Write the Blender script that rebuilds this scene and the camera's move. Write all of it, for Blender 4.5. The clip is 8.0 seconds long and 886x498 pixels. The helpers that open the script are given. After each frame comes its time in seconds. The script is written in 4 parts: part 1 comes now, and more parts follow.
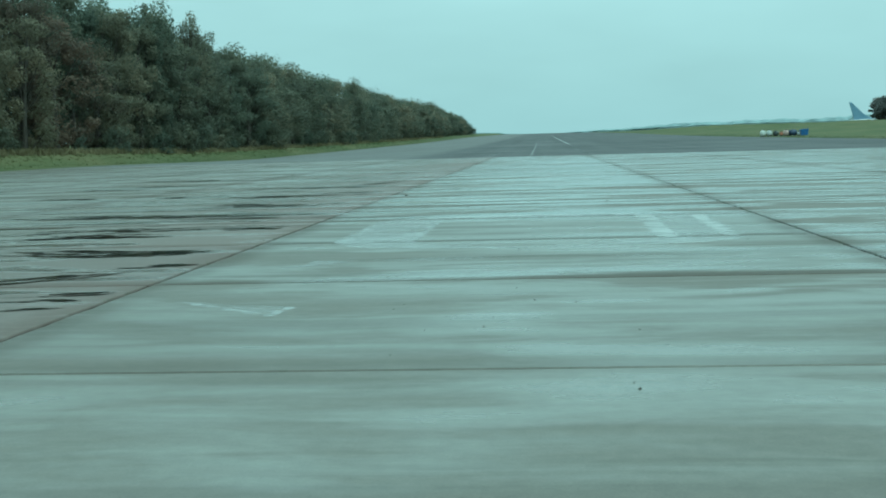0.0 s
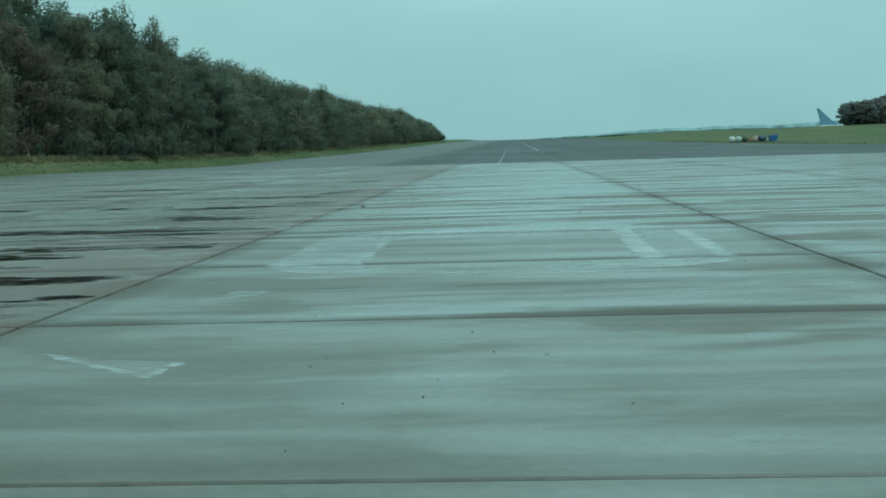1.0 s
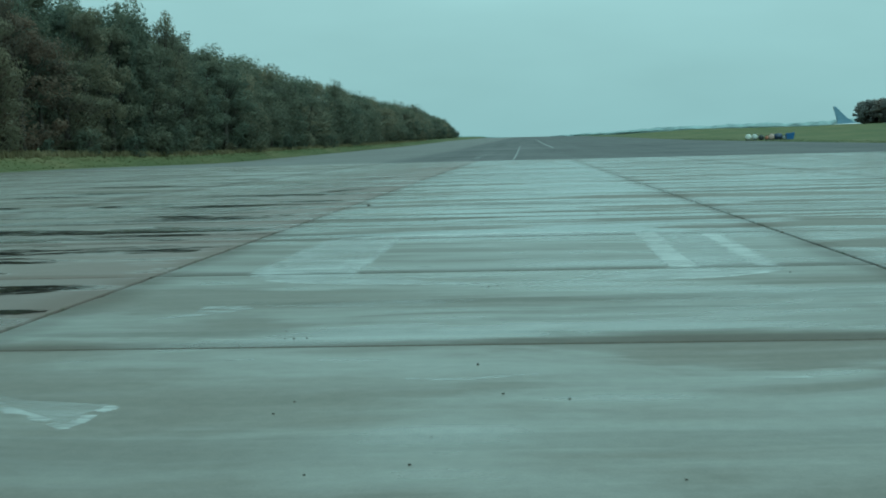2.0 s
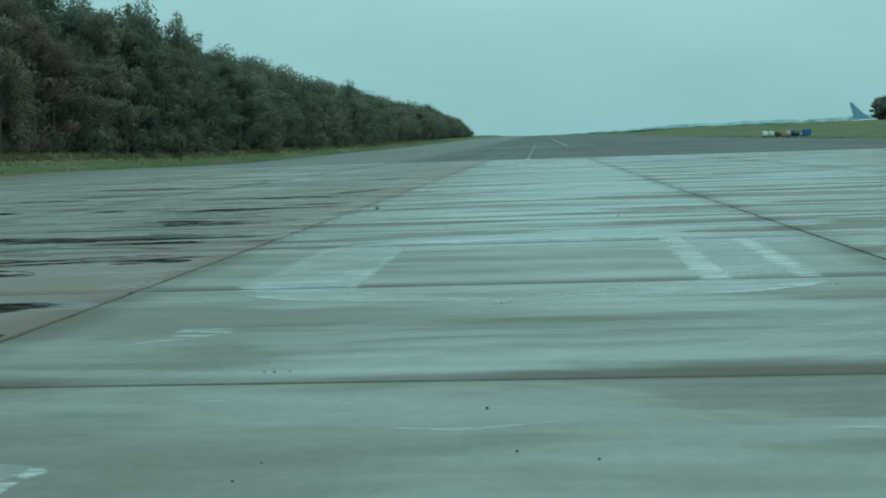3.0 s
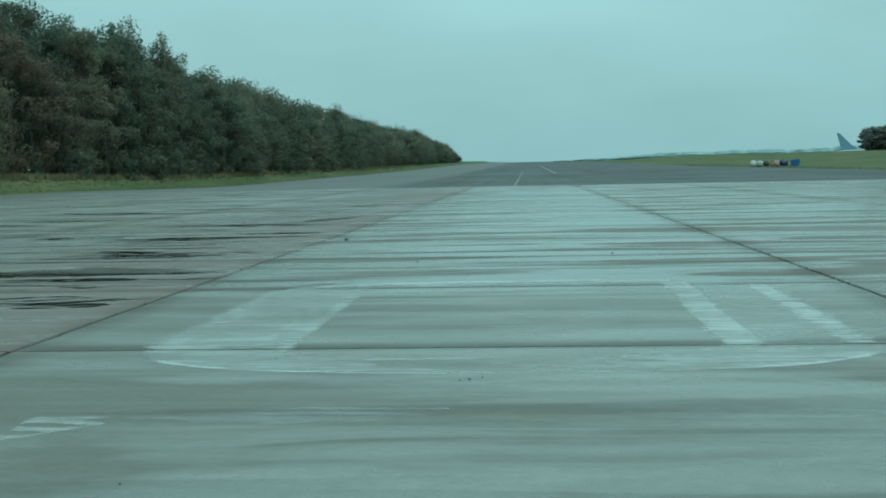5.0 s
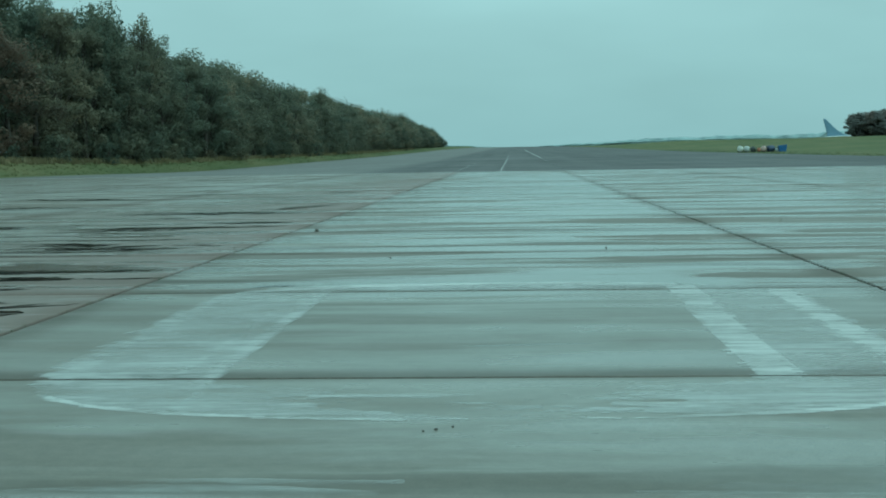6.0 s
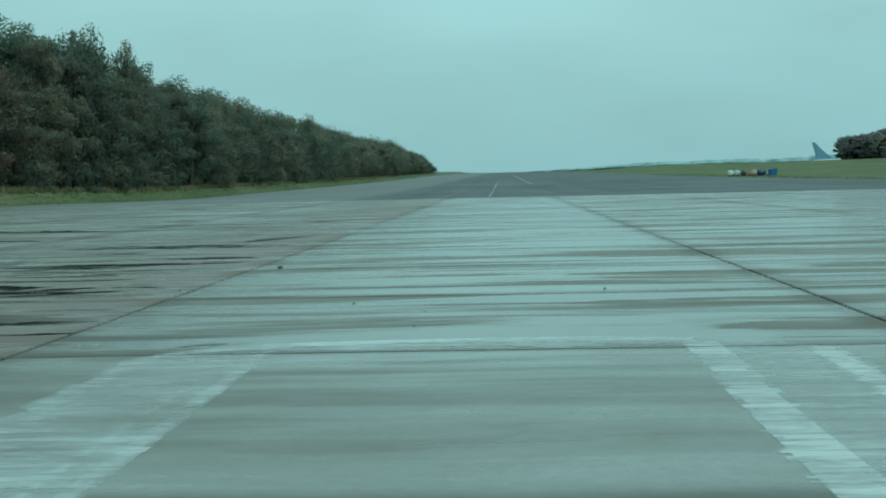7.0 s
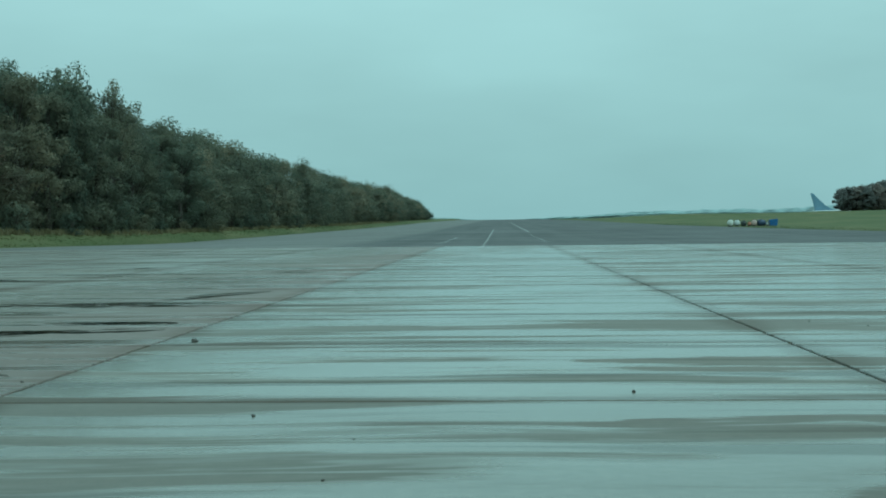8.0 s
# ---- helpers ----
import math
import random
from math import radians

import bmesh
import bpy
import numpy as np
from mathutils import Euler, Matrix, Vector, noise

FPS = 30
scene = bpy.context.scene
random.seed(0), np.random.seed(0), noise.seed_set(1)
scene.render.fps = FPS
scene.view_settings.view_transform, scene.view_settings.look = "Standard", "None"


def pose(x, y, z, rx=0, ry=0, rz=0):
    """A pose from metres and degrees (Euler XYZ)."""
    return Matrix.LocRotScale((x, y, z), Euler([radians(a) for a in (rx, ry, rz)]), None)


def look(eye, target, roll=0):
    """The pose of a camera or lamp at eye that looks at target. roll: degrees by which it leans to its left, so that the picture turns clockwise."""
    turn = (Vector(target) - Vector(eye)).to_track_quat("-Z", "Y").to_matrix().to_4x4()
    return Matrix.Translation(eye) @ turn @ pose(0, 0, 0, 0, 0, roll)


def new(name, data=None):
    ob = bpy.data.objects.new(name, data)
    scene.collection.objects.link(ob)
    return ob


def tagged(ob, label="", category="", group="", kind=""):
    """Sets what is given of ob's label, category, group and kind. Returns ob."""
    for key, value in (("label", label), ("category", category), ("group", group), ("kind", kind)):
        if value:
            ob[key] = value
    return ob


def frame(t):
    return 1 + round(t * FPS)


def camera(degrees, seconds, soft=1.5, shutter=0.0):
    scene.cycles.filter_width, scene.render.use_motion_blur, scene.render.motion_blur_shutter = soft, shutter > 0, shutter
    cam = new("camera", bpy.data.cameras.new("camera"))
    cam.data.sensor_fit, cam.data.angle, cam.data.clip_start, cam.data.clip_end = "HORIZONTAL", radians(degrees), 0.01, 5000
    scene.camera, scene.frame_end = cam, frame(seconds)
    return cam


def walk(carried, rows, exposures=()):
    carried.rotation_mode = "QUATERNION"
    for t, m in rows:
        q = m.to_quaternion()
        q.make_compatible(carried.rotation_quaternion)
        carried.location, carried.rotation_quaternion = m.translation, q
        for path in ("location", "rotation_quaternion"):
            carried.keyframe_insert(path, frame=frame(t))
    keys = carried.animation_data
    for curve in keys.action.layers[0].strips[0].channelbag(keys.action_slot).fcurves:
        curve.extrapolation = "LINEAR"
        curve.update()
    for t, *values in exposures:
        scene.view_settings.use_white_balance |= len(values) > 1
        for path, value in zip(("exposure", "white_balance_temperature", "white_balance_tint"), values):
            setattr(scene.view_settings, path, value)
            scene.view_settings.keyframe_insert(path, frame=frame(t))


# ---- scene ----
cam = camera(39.0, 8.0, soft=1.9)
PATH = [
    (0, (0.328, -0.116, 1.518), (0.167, 1.871, 1.348), -1.5),
    (0.5, (0.414, 1.278, 1.517), (0.328, 3.269, 1.345), -1.5),
    (1, (0.397, 2.524, 1.518), (0.284, 4.514, 1.357), -1.6),
    (1.5, (0.388, 3.517, 1.513), (0.266, 5.507, 1.349), -1.3),
    (1.7, (0.396, 3.843, 1.503), (0.27, 5.833, 1.338), -1.4),
    (2.8, (0.368, 5.48, 1.486), (0.207, 7.466, 1.32), -1.1),
    (3, (0.379, 5.704, 1.504), (0.22, 7.691, 1.338), -1.8),
    (3.5, (0.384, 6.278, 1.507), (0.227, 8.265, 1.342), -1.1),
    (4, (0.388, 6.892, 1.504), (0.237, 8.88, 1.341), -1.4),
    (4.5, (0.393, 7.518, 1.526), (0.248, 9.508, 1.39), -1.6),
    (4.7, (0.402, 7.876, 1.511), (0.259, 9.867, 1.385), -1.1),
    (5.8, (0.454, 10.147, 1.51), (0.332, 12.139, 1.375), -1.3),
    (6, (0.429, 10.563, 1.525), (0.314, 12.554, 1.374), -0.9),
    (6.5, (0.449, 11.665, 1.54), (0.343, 13.657, 1.39), -1.4),
    (7, (0.51, 13.209, 1.544), (0.411, 15.203, 1.434), -1.3),
    (7.5, (0.555, 15.349, 1.538), (0.457, 17.343, 1.418), -1.2),
    (8, (0.642, 18.743, 1.563), (0.55, 20.74, 1.527), -0.6),
]
EXPOSURES = [(0.0, 0.25, 5050, -34), (0.4, -0.06, 5050, -34), (1.2, -0.06, 5050, -34), (6.5, -0.06, 5050, -34), (7.5, -0.04, 5050, -34), (8.0, -0.10, 5050, -34)]
walk(cam, [(t, look(eye, target, roll)) for t, eye, target, roll in PATH], EXPOSURES)

# ---- world and sun: a wet overcast day ----
SUN_EL, SUN_AZ = 50.0, 125.0  # degrees above the horizon; from straight ahead, away from the wood
world = bpy.data.worlds.new("overcast_sky")
scene.world = world
world.use_nodes = True
wt = world.node_tree
wt.nodes.clear()


def node(tree, kind, inputs=None, **props):
    """A shader node with its properties and input values or links set."""
    n = tree.nodes.new(kind)
    for k, v in props.items():
        setattr(n, k, v)
    for k, v in (inputs or {}).items():
        if isinstance(v, bpy.types.NodeSocket):
            tree.links.new(v, n.inputs[k])
        else:
            n.inputs[k].default_value = v
    return n


def ramp(tree, fac, stops, interpolation="LINEAR"):
    n = node(tree, "ShaderNodeValToRGB", {"Fac": fac})
    r = n.color_ramp
    r.interpolation = interpolation
    while len(r.elements) < len(stops):
        r.elements.new(0.5)
    for e, (p, c) in zip(r.elements, stops):
        e.position = p
        e.color = (*c, 1) if isinstance(c, tuple) else (c, c, c, 1)
    return n.outputs["Color"]


def calc(tree, op, a, b=0.0, c=0.0, clamp=False):
    n = node(tree, "ShaderNodeMath", {0: a, 1: b, 2: c}, operation=op, use_clamp=clamp)
    return n.outputs[0]


def blend(tree, fac, a, b, how="MIX"):
    n = node(tree, "ShaderNodeMix", data_type="RGBA", blend_type=how)
    for key, v in ((0, fac), (6, a), (7, b)):
        if isinstance(v, bpy.types.NodeSocket):
            tree.links.new(v, n.inputs[key])
        elif key == 0:
            n.inputs[key].default_value = v
        else:
            n.inputs[key].default_value = (*v, 1) if isinstance(v, tuple) else (v, v, v, 1)
    return n.outputs[2]


sky = node(wt, "ShaderNodeTexSky", sky_type="NISHITA", sun_disc=False, sun_elevation=radians(SUN_EL),
           sun_rotation=radians(SUN_AZ), air_density=1.0, dust_density=6.0, ozone_density=1.0)
soft_sky = node(wt, "ShaderNodeHueSaturation", {"Saturation": 0.35, "Value": 0.06, "Color": sky.outputs[0]})
gen = node(wt, "ShaderNodeTexCoord").outputs["Generated"]
height = node(wt, "ShaderNodeSeparateXYZ", {0: gen}).outputs[2]
veil = ramp(wt, height, [(0.0, (0.50, 0.575, 0.60)), (0.05, (0.53, 0.60, 0.62)), (0.22, (0.68, 0.745, 0.765)), (1.0, (1.0, 1.08, 1.12))])
stretch = node(wt, "ShaderNodeMapping", {"Vector": gen, "Scale": (1.5, 1.5, 5.0)}).outputs[0]
cloud = node(wt, "ShaderNodeTexNoise", {"Vector": stretch, "Scale": 2.2, "Detail": 4.0, "Roughness": 0.5}).outputs[0]
cloud = ramp(wt, cloud, [(0.3, 0.93), (0.7, 1.07)])
veil = blend(wt, 1.0, veil, cloud, "MULTIPLY")
overcast = blend(wt, 0.86, soft_sky.outputs[0], veil)
wbg = node(wt, "ShaderNodeBackground", {"Color": overcast, "Strength": 1.0})
wout = node(wt, "ShaderNodeOutputWorld", {"Surface": wbg.outputs[0]})

sun = new("sun", bpy.data.lights.new("sun", "SUN"))
sun.data.energy, sun.data.angle, sun.data.color = 1.4, radians(50), (1.0, 0.97, 0.92)
el, az = radians(SUN_EL), radians(SUN_AZ)
sun.matrix_world = look((math.sin(az) * math.cos(el) * 100, math.cos(az) * math.cos(el) * 100, math.sin(el) * 100), (0, 0, 0))

# ---- materials ----
JOINT_Y, SLAB_L = 8.15, 5.436   # cross joints
JOINT_X, SLAB_W = 4.40, 8.50    # long joints


def material(name):
    m = bpy.data.materials.new(name)
    m.use_nodes = True
    t = m.node_tree
    t.nodes.clear()
    return m, t


def finish(t, shader, **extra):
    node(t, "ShaderNodeOutputMaterial", {"Surface": shader, **extra})


def noise_tex(t, vec, scale, detail=3.0, rough=0.5, distortion=0.0):
    return node(t, "ShaderNodeTexNoise", {"Vector": vec, "Scale": scale, "Detail": detail, "Roughness": rough, "Distortion": distortion}).outputs[0]


def mapped(t, vec, scale, loc=(0, 0, 0)):
    return node(t, "ShaderNodeMapping", {"Vector": vec, "Scale": scale, "Location": loc}).outputs[0]


def simple(name, colour, rough=0.6, metal=0.0, vary=0.15, grain=8.0, bump=0.0):
    """Paint, metal, rubber and the like: one colour with soft variation and a little relief."""
    m, t = material(name)
    pos = node(t, "ShaderNodeTexCoord").outputs["Object"]
    n = noise_tex(t, pos, grain, 4.0)
    lo, hi = tuple(c * (1 - vary) for c in colour), tuple(min(1, c * (1 + vary)) for c in colour)
    col = ramp(t, n, [(0.3, lo), (0.7, hi)])
    p = node(t, "ShaderNodeBsdfPrincipled", {"Base Color": col, "Roughness": rough, "Metallic": metal})
    if bump:
        b = node(t, "ShaderNodeBump", {"Height": n, "Strength": 0.3, "Distance": bump})
        t.links.new(b.outputs[0], p.inputs["Normal"])
    finish(t, p.outputs[0])
    return m


def wet_concrete():
    m, t = material("wet_concrete")
    spot = node(t, "ShaderNodeNewGeometry").outputs["Position"]
    xyz = node(t, "ShaderNodeSeparateXYZ", {0: spot})
    px, py = xyz.outputs[0], xyz.outputs[1]
    one = node(t, "ShaderNodeObjectInfo").outputs["Random"]
    # the streaks wander a little from the square of the slabs
    sway = calc(t, "SUBTRACT", noise_tex(t, mapped(t, spot, (0.16, 0.10, 1), (6.1, 2.2, 0)), 1.0, 2.0), 0.5)
    pos = node(t, "ShaderNodeCombineXYZ", {0: px, 1: calc(t, "MULTIPLY_ADD", sway, 0.8, py), 2: 0.0}).outputs[0]
    # streaks that run across the lanes, as the slabs were brushed and as the water lies
    fine = noise_tex(t, mapped(t, pos, (0.20, 2.3, 1)), 1.0, 3.0, 0.55, 0.6)
    broad = noise_tex(t, mapped(t, pos, (0.11, 0.68, 1), (3.1, 7.7, 0)), 1.0, 4.0, 0.5, 0.5)
    afar = node(t, "ShaderNodeMapRange", {"Value": py, "From Min": 17.0, "From Max": 30.0}).outputs[0]
    mottle = noise_tex(t, mapped(t, pos, (0.55, 1.35, 1), (2.6, 0.9, 0)), 1.0, 4.0, 0.55, 0.8)
    fine = calc(t, "ADD", calc(t, "MULTIPLY", fine, calc(t, "MULTIPLY_ADD", afar, 0.6, 0.4)), calc(t, "MULTIPLY", mottle, calc(t, "MULTIPLY_ADD", afar, -0.6, 0.6)))
    blotch = noise_tex(t, mapped(t, pos, (0.30, 0.62, 1), (0.4, 9.1, 0)), 1.0, 4.0, 0.5, 0.7)
    broad = calc(t, "ADD", calc(t, "MULTIPLY", broad, calc(t, "MULTIPLY_ADD", afar, 0.65, 0.35)), calc(t, "MULTIPLY", blotch, calc(t, "MULTIPLY_ADD", afar, -0.65, 0.65)))
    patch = noise_tex(t, mapped(t, pos, (0.16, 0.30, 1), (9.3, 1.7, 0)), 1.0, 4.0, 0.55)
    grain = noise_tex(t, pos, 60.0, 3.0, 0.6)
    grit = noise_tex(t, pos, 9.0, 4.0, 0.6)
    # lanes by the wood hold more standing water and silt
    left = node(t, "ShaderNodeMapRange", {"Value": px, "From Min": -4.2, "From Max": -7.0}, interpolation_type="SMOOTHSTEP").outputs[0]
    beside = node(t, "ShaderNodeMapRange", {"Value": px, "From Min": -4.0, "From Max": -4.2}, interpolation_type="SMOOTHSTEP").outputs[0]
    right = node(t, "ShaderNodeMapRange", {"Value": px, "From Min": 4.2, "From Max": 4.6}, interpolation_type="SMOOTHSTEP").outputs[0]
    # distance past the last cross joint, in metres
    cell = calc(t, "FRACT", calc(t, "DIVIDE", calc(t, "SUBTRACT", py, JOINT_Y - SLAB_L * 40), SLAB_L))
    past = calc(t, "MULTIPLY", cell, SLAB_L)
    past = calc(t, "ADD", past, calc(t, "MULTIPLY", calc(t, "SUBTRACT", patch, 0.5), 0.45))
    # water film, thickest a little past each joint
    pool = node(t, "ShaderNodeMapRange", {"Value": calc(t, "ABSOLUTE", calc(t, "SUBTRACT", past, 0.75)), "From Min": 0.45, "From Max": 0.1}, interpolation_type="SMOOTHSTEP").outputs[0]
    film = calc(t, "ADD", calc(t, "MULTIPLY", fine, 0.36), calc(t, "MULTIPLY", broad, 0.74))
    film = calc(t, "ADD", film, calc(t, "MULTIPLY", patch, 0.30))
    film = calc(t, "MULTIPLY_ADD", pool, 0.07, film)
    wet = ramp(t, calc(t, "DIVIDE", calc(t, "MULTIPLY_ADD", calc(t, "SUBTRACT", patch, 0.5), 1.2, py), 60.0),
               [(y / 60, v) for y, v in ((5.0, 0.30), (8.1, 0.32), (8.3, 0.47), (10.0, 0.46), (11.0, 0.36), (13.6, 0.32), (13.95, 0.38), (14.12, 0.60), (14.35, 0.42), (15.1, 0.47), (15.6, 0.56), (17.2, 0.43), (18.6, 0.39), (19.1, 0.42), (23.0, 0.47), (24.2, 0.54),
                                         (24.7, 0.62), (26.2, 0.57), (27.0, 0.48), (29.6, 0.42), (30.2, 0.62), (34.5, 0.66), (36.0, 0.60), (42.0, 0.64), (59.0, 0.66))])
    middle = node(t, "ShaderNodeMapRange", {"Value": calc(t, "ABSOLUTE", calc(t, "SUBTRACT", px, 0.15)), "From Min": 4.5, "From Max": 4.0}).outputs[0]
    film = calc(t, "MULTIPLY_ADD", calc(t, "MULTIPLY", calc(t, "SUBTRACT", wet, 0.5), middle), 0.26, film)
    # silt left where the surface dries first: (x, y, half width, half length)
    silt = None
    for cx, cy, rx, ry in ((3.4, 12.9, 2.4, 0.7), (4.3, 25.7, 1.7, 1.0), (3.6, 32.9, 2.0, 0.9), (3.2, 28.6, 2.3, 0.6), (3.9, 38.3, 2.2, 1.2), (6.2, 21.5, 1.6, 1.6),
                           (6.8, 27.0, 2.0, 1.8), (-4.9, 24.9, 1.2, 0.9), (-5.2, 20.0, 1.2, 1.2), (-5.4, 29.0, 1.5, 1.0), (-5.0, 16.6, 1.1, 0.7), (-5.3, 34.3, 1.6, 1.6)):
        dx = calc(t, "DIVIDE", calc(t, "SUBTRACT", px, cx), rx)
        dy = calc(t, "DIVIDE", calc(t, "SUBTRACT", py, cy), ry)
        d = calc(t, "SQRT", calc(t, "ADD", calc(t, "MULTIPLY", dx, dx), calc(t, "MULTIPLY", dy, dy)))
        d = calc(t, "ADD", d, calc(t, "MULTIPLY_ADD", calc(t, "SUBTRACT", fine, 0.5), 1.3, calc(t, "MULTIPLY", calc(t, "SUBTRACT", broad, 0.5), 1.6)))
        one_patch = node(t, "ShaderNodeMapRange", {"Value": d, "From Min": 1.05, "From Max": 0.82}, interpolation_type="SMOOTHSTEP").outputs[0]
        silt = one_patch if silt is None else calc(t, "MAXIMUM", silt, one_patch)
    ragged = noise_tex(t, mapped(t, pos, (0.5, 2.6, 1), (4.8, 0.7, 0)), 1.0, 4.0, 0.6, 0.4)
    silt = calc(t, "MULTIPLY", silt, node(t, "ShaderNodeMapRange", {"Value": ragged, "From Min": 0.36, "From Max": 0.58}).outputs[0])
    film = calc(t, "MULTIPLY_ADD", silt, -0.10, film)
    # the slabs nearest are brushed smoother and drain evenly
    even = ramp(t, calc(t, "DIVIDE", py, 60.0), [(y / 60, v) for y, v in ((0.0, 0.58), (13.4, 0.56), (13.7, 0.1), (14.2, 0.1), (14.6, 0.5), (15.6, 0.5), (17.4, 0.5), (18.0, 0.4), (18.7, 0.76), (23.3, 0.70), (24.5, 0.15), (26.0, 0.0))])
    film = calc(t, "MULTIPLY_ADD", calc(t, "MULTIPLY", calc(t, "SUBTRACT", 0.678, film), even), middle, film)
    film = calc(t, "MULTIPLY_ADD", beside, -0.024, film)
    east = node(t, "ShaderNodeMapRange", {"Value": px, "From Min": -4.2, "From Max": 3.5, "To Min": -0.015, "To Max": 0.02}).outputs[0]
    film = calc(t, "ADD", film, east)
    outer = node(t, "ShaderNodeMapRange", {"Value": px, "From Min": -8.0, "From Max": -13.5}).outputs[0]
    film = calc(t, "MULTIPLY_ADD", outer, 0.06, film)
    crisp = calc(t, "MAXIMUM", calc(t, "MULTIPLY", afar, 0.8), beside)
    film = node(t, "ShaderNodeMapRange", {"Value": film, "From Min": calc(t, "MULTIPLY_ADD", crisp, 0.048, 0.602),
                                          "From Max": calc(t, "MULTIPLY_ADD", crisp, -0.040, 0.792)}, interpolation_type="SMOOTHSTEP").outputs[0]
    # thin dark wet lines along the brush marks
    thin = noise_tex(t, mapped(t, pos, (0.055, 0.95, 1), (2.7, 3.3, 0)), 1.0, 4.0, 0.55, 0.3)
    lines = node(t, "ShaderNodeMapRange", {"Value": thin, "From Min": 0.435, "From Max": 0.39}, interpolation_type="SMOOTHSTEP").outputs[0]
    rows = ramp(t, calc(t, "DIVIDE", py, 60.0), [(0.0, 0.22), (0.22, 0.24), (0.24, 0.42), (0.30, 0.42), (0.32, 0.14), (0.40, 0.16), (0.43, 0.75), (0.50, 0.75), (0.53, 1.0)])
    lines = calc(t, "MULTIPLY", lines, rows)
    # a dark tide line of silt where the film of water ends, broken here and there
    tide = node(t, "ShaderNodeMapRange", {"Value": calc(t, "ABSOLUTE", calc(t, "SUBTRACT", film, 0.22)), "From Min": 0.22, "From Max": 0.06}, interpolation_type="SMOOTHSTEP").outputs[0]
    broken = noise_tex(t, mapped(t, pos, (0.35, 1.3, 1), (8.8, 5.1, 0)), 1.0, 3.0, 0.6)
    tide = calc(t, "MULTIPLY", tide, node(t, "ShaderNodeMapRange", {"Value": broken, "From Min": 0.42, "From Max": 0.62}).outputs[0])
    tide = calc(t, "MULTIPLY", tide, calc(t, "MULTIPLY_ADD", rows, 0.7, 0.2))
    # pale thin streaks along the brush marks: the sky's sheen put into the colour
    sheen = noise_tex(t, mapped(t, pos, (0.28, 3.6, 1), (1.9, 6.3, 0)), 1.0, 4.0, 0.6, 0.4)
    sheen = node(t, "ShaderNodeMapRange", {"Value": sheen, "From Min": 0.57, "From Max": 0.66}, interpolation_type="SMOOTHSTEP").outputs[0]
    # standing puddles, narrow and long
    pud = calc(t, "ADD", calc(t, "MULTIPLY", noise_tex(t, mapped(t, pos, (0.13, 1.15, 1), (1.3, 4.4, 0)), 1.0, 3.0, 0.5, 0.8), 0.8),
               calc(t, "MULTIPLY", noise_tex(t, mapped(t, pos, (0.35, 3.6, 1), (5.3, 2.4, 0)), 1.0, 3.0, 0.6, 0.8), 0.35))
    level = calc(t, "MULTIPLY_ADD", left, -0.098, 0.80)
    puddle = node(t, "ShaderNodeMapRange", {"Value": calc(t, "SUBTRACT", pud, level), "From Min": 0.0, "From Max": 0.015}, interpolation_type="SMOOTHSTEP").outputs[0]
    # dirt that gathers along the joints
    dirt = node(t, "ShaderNodeMapRange", {"Value": past, "From Min": 0.48, "From Max": 0.18}, interpolation_type="SMOOTHSTEP").outputs[0]
    before = node(t, "ShaderNodeMapRange", {"Value": cell, "From Min": 0.965, "From Max": 0.995}, interpolation_type="SMOOTHSTEP").outputs[0]
    dirt = calc(t, "MAXIMUM", dirt, calc(t, "MULTIPLY", before, 0.5))
    dirt = calc(t, "MULTIPLY", dirt, ramp(t, calc(t, "DIVIDE", py, 60.0), [(0.0, 0.35), (0.18, 0.35), (0.22, 1.0)]))
    cellx = calc(t, "FRACT", calc(t, "DIVIDE", calc(t, "SUBTRACT", px, JOINT_X - SLAB_W * 40), SLAB_W))
    edge = calc(t, "MULTIPLY", calc(t, "MINIMUM", cellx, calc(t, "SUBTRACT", 1.0, cellx)), SLAB_W)
    edge = calc(t, "ADD", edge, calc(t, "MULTIPLY", calc(t, "SUBTRACT", patch, 0.5), 0.8))
    rim = node(t, "ShaderNodeMapRange", {"Value": edge, "From Min": 0.55, "From Max": 0.05}, interpolation_type="SMOOTHSTEP").outputs[0]
    dirt = calc(t, "MAXIMUM", dirt, calc(t, "MULTIPLY", rim, 0.8))
    # broad silt lines along the outer long joints
    for jx in (JOINT_X + SLAB_W, JOINT_X - 2 * SLAB_W):
        off = calc(t, "ABSOLUTE", calc(t, "SUBTRACT", px, jx))
        off = calc(t, "ADD", off, calc(t, "MULTIPLY", calc(t, "SUBTRACT", patch, 0.5), 0.9))
        band = node(t, "ShaderNodeMapRange", {"Value": off, "From Min": 0.85, "From Max": 0.25}, interpolation_type="SMOOTHSTEP").outputs[0]
        dirt = calc(t, "MAXIMUM", dirt, calc(t, "MULTIPLY", band, 0.75))
    # colour
    col = ramp(t, patch, [(0.25, (0.127, 0.116, 0.103)), (0.5, (0.170, 0.161, 0.150)), (0.75, (0.212, 0.206, 0.198))])
    col = blend(t, 0.36, col, ramp(t, fine, [(0.3, (0.138, 0.127, 0.116)), (0.7, (0.226, 0.226, 0.220))]))
    col = blend(t, 1.0, col, ramp(t, film, [(0.0, (0.72, 0.685, 0.645)), (1.0, (0.94, 0.965, 0.97))]), "MULTIPLY")
    col = blend(t, calc(t, "MULTIPLY", dirt, 0.74), col, (0.060, 0.048, 0.039))
    col = blend(t, calc(t, "MULTIPLY", sheen, calc(t, "MULTIPLY_ADD", afar, 0.12, 0.10)), col, (0.34, 0.345, 0.34))
    col = blend(t, calc(t, "MULTIPLY", lines, 0.78), col, (0.058, 0.056, 0.050))
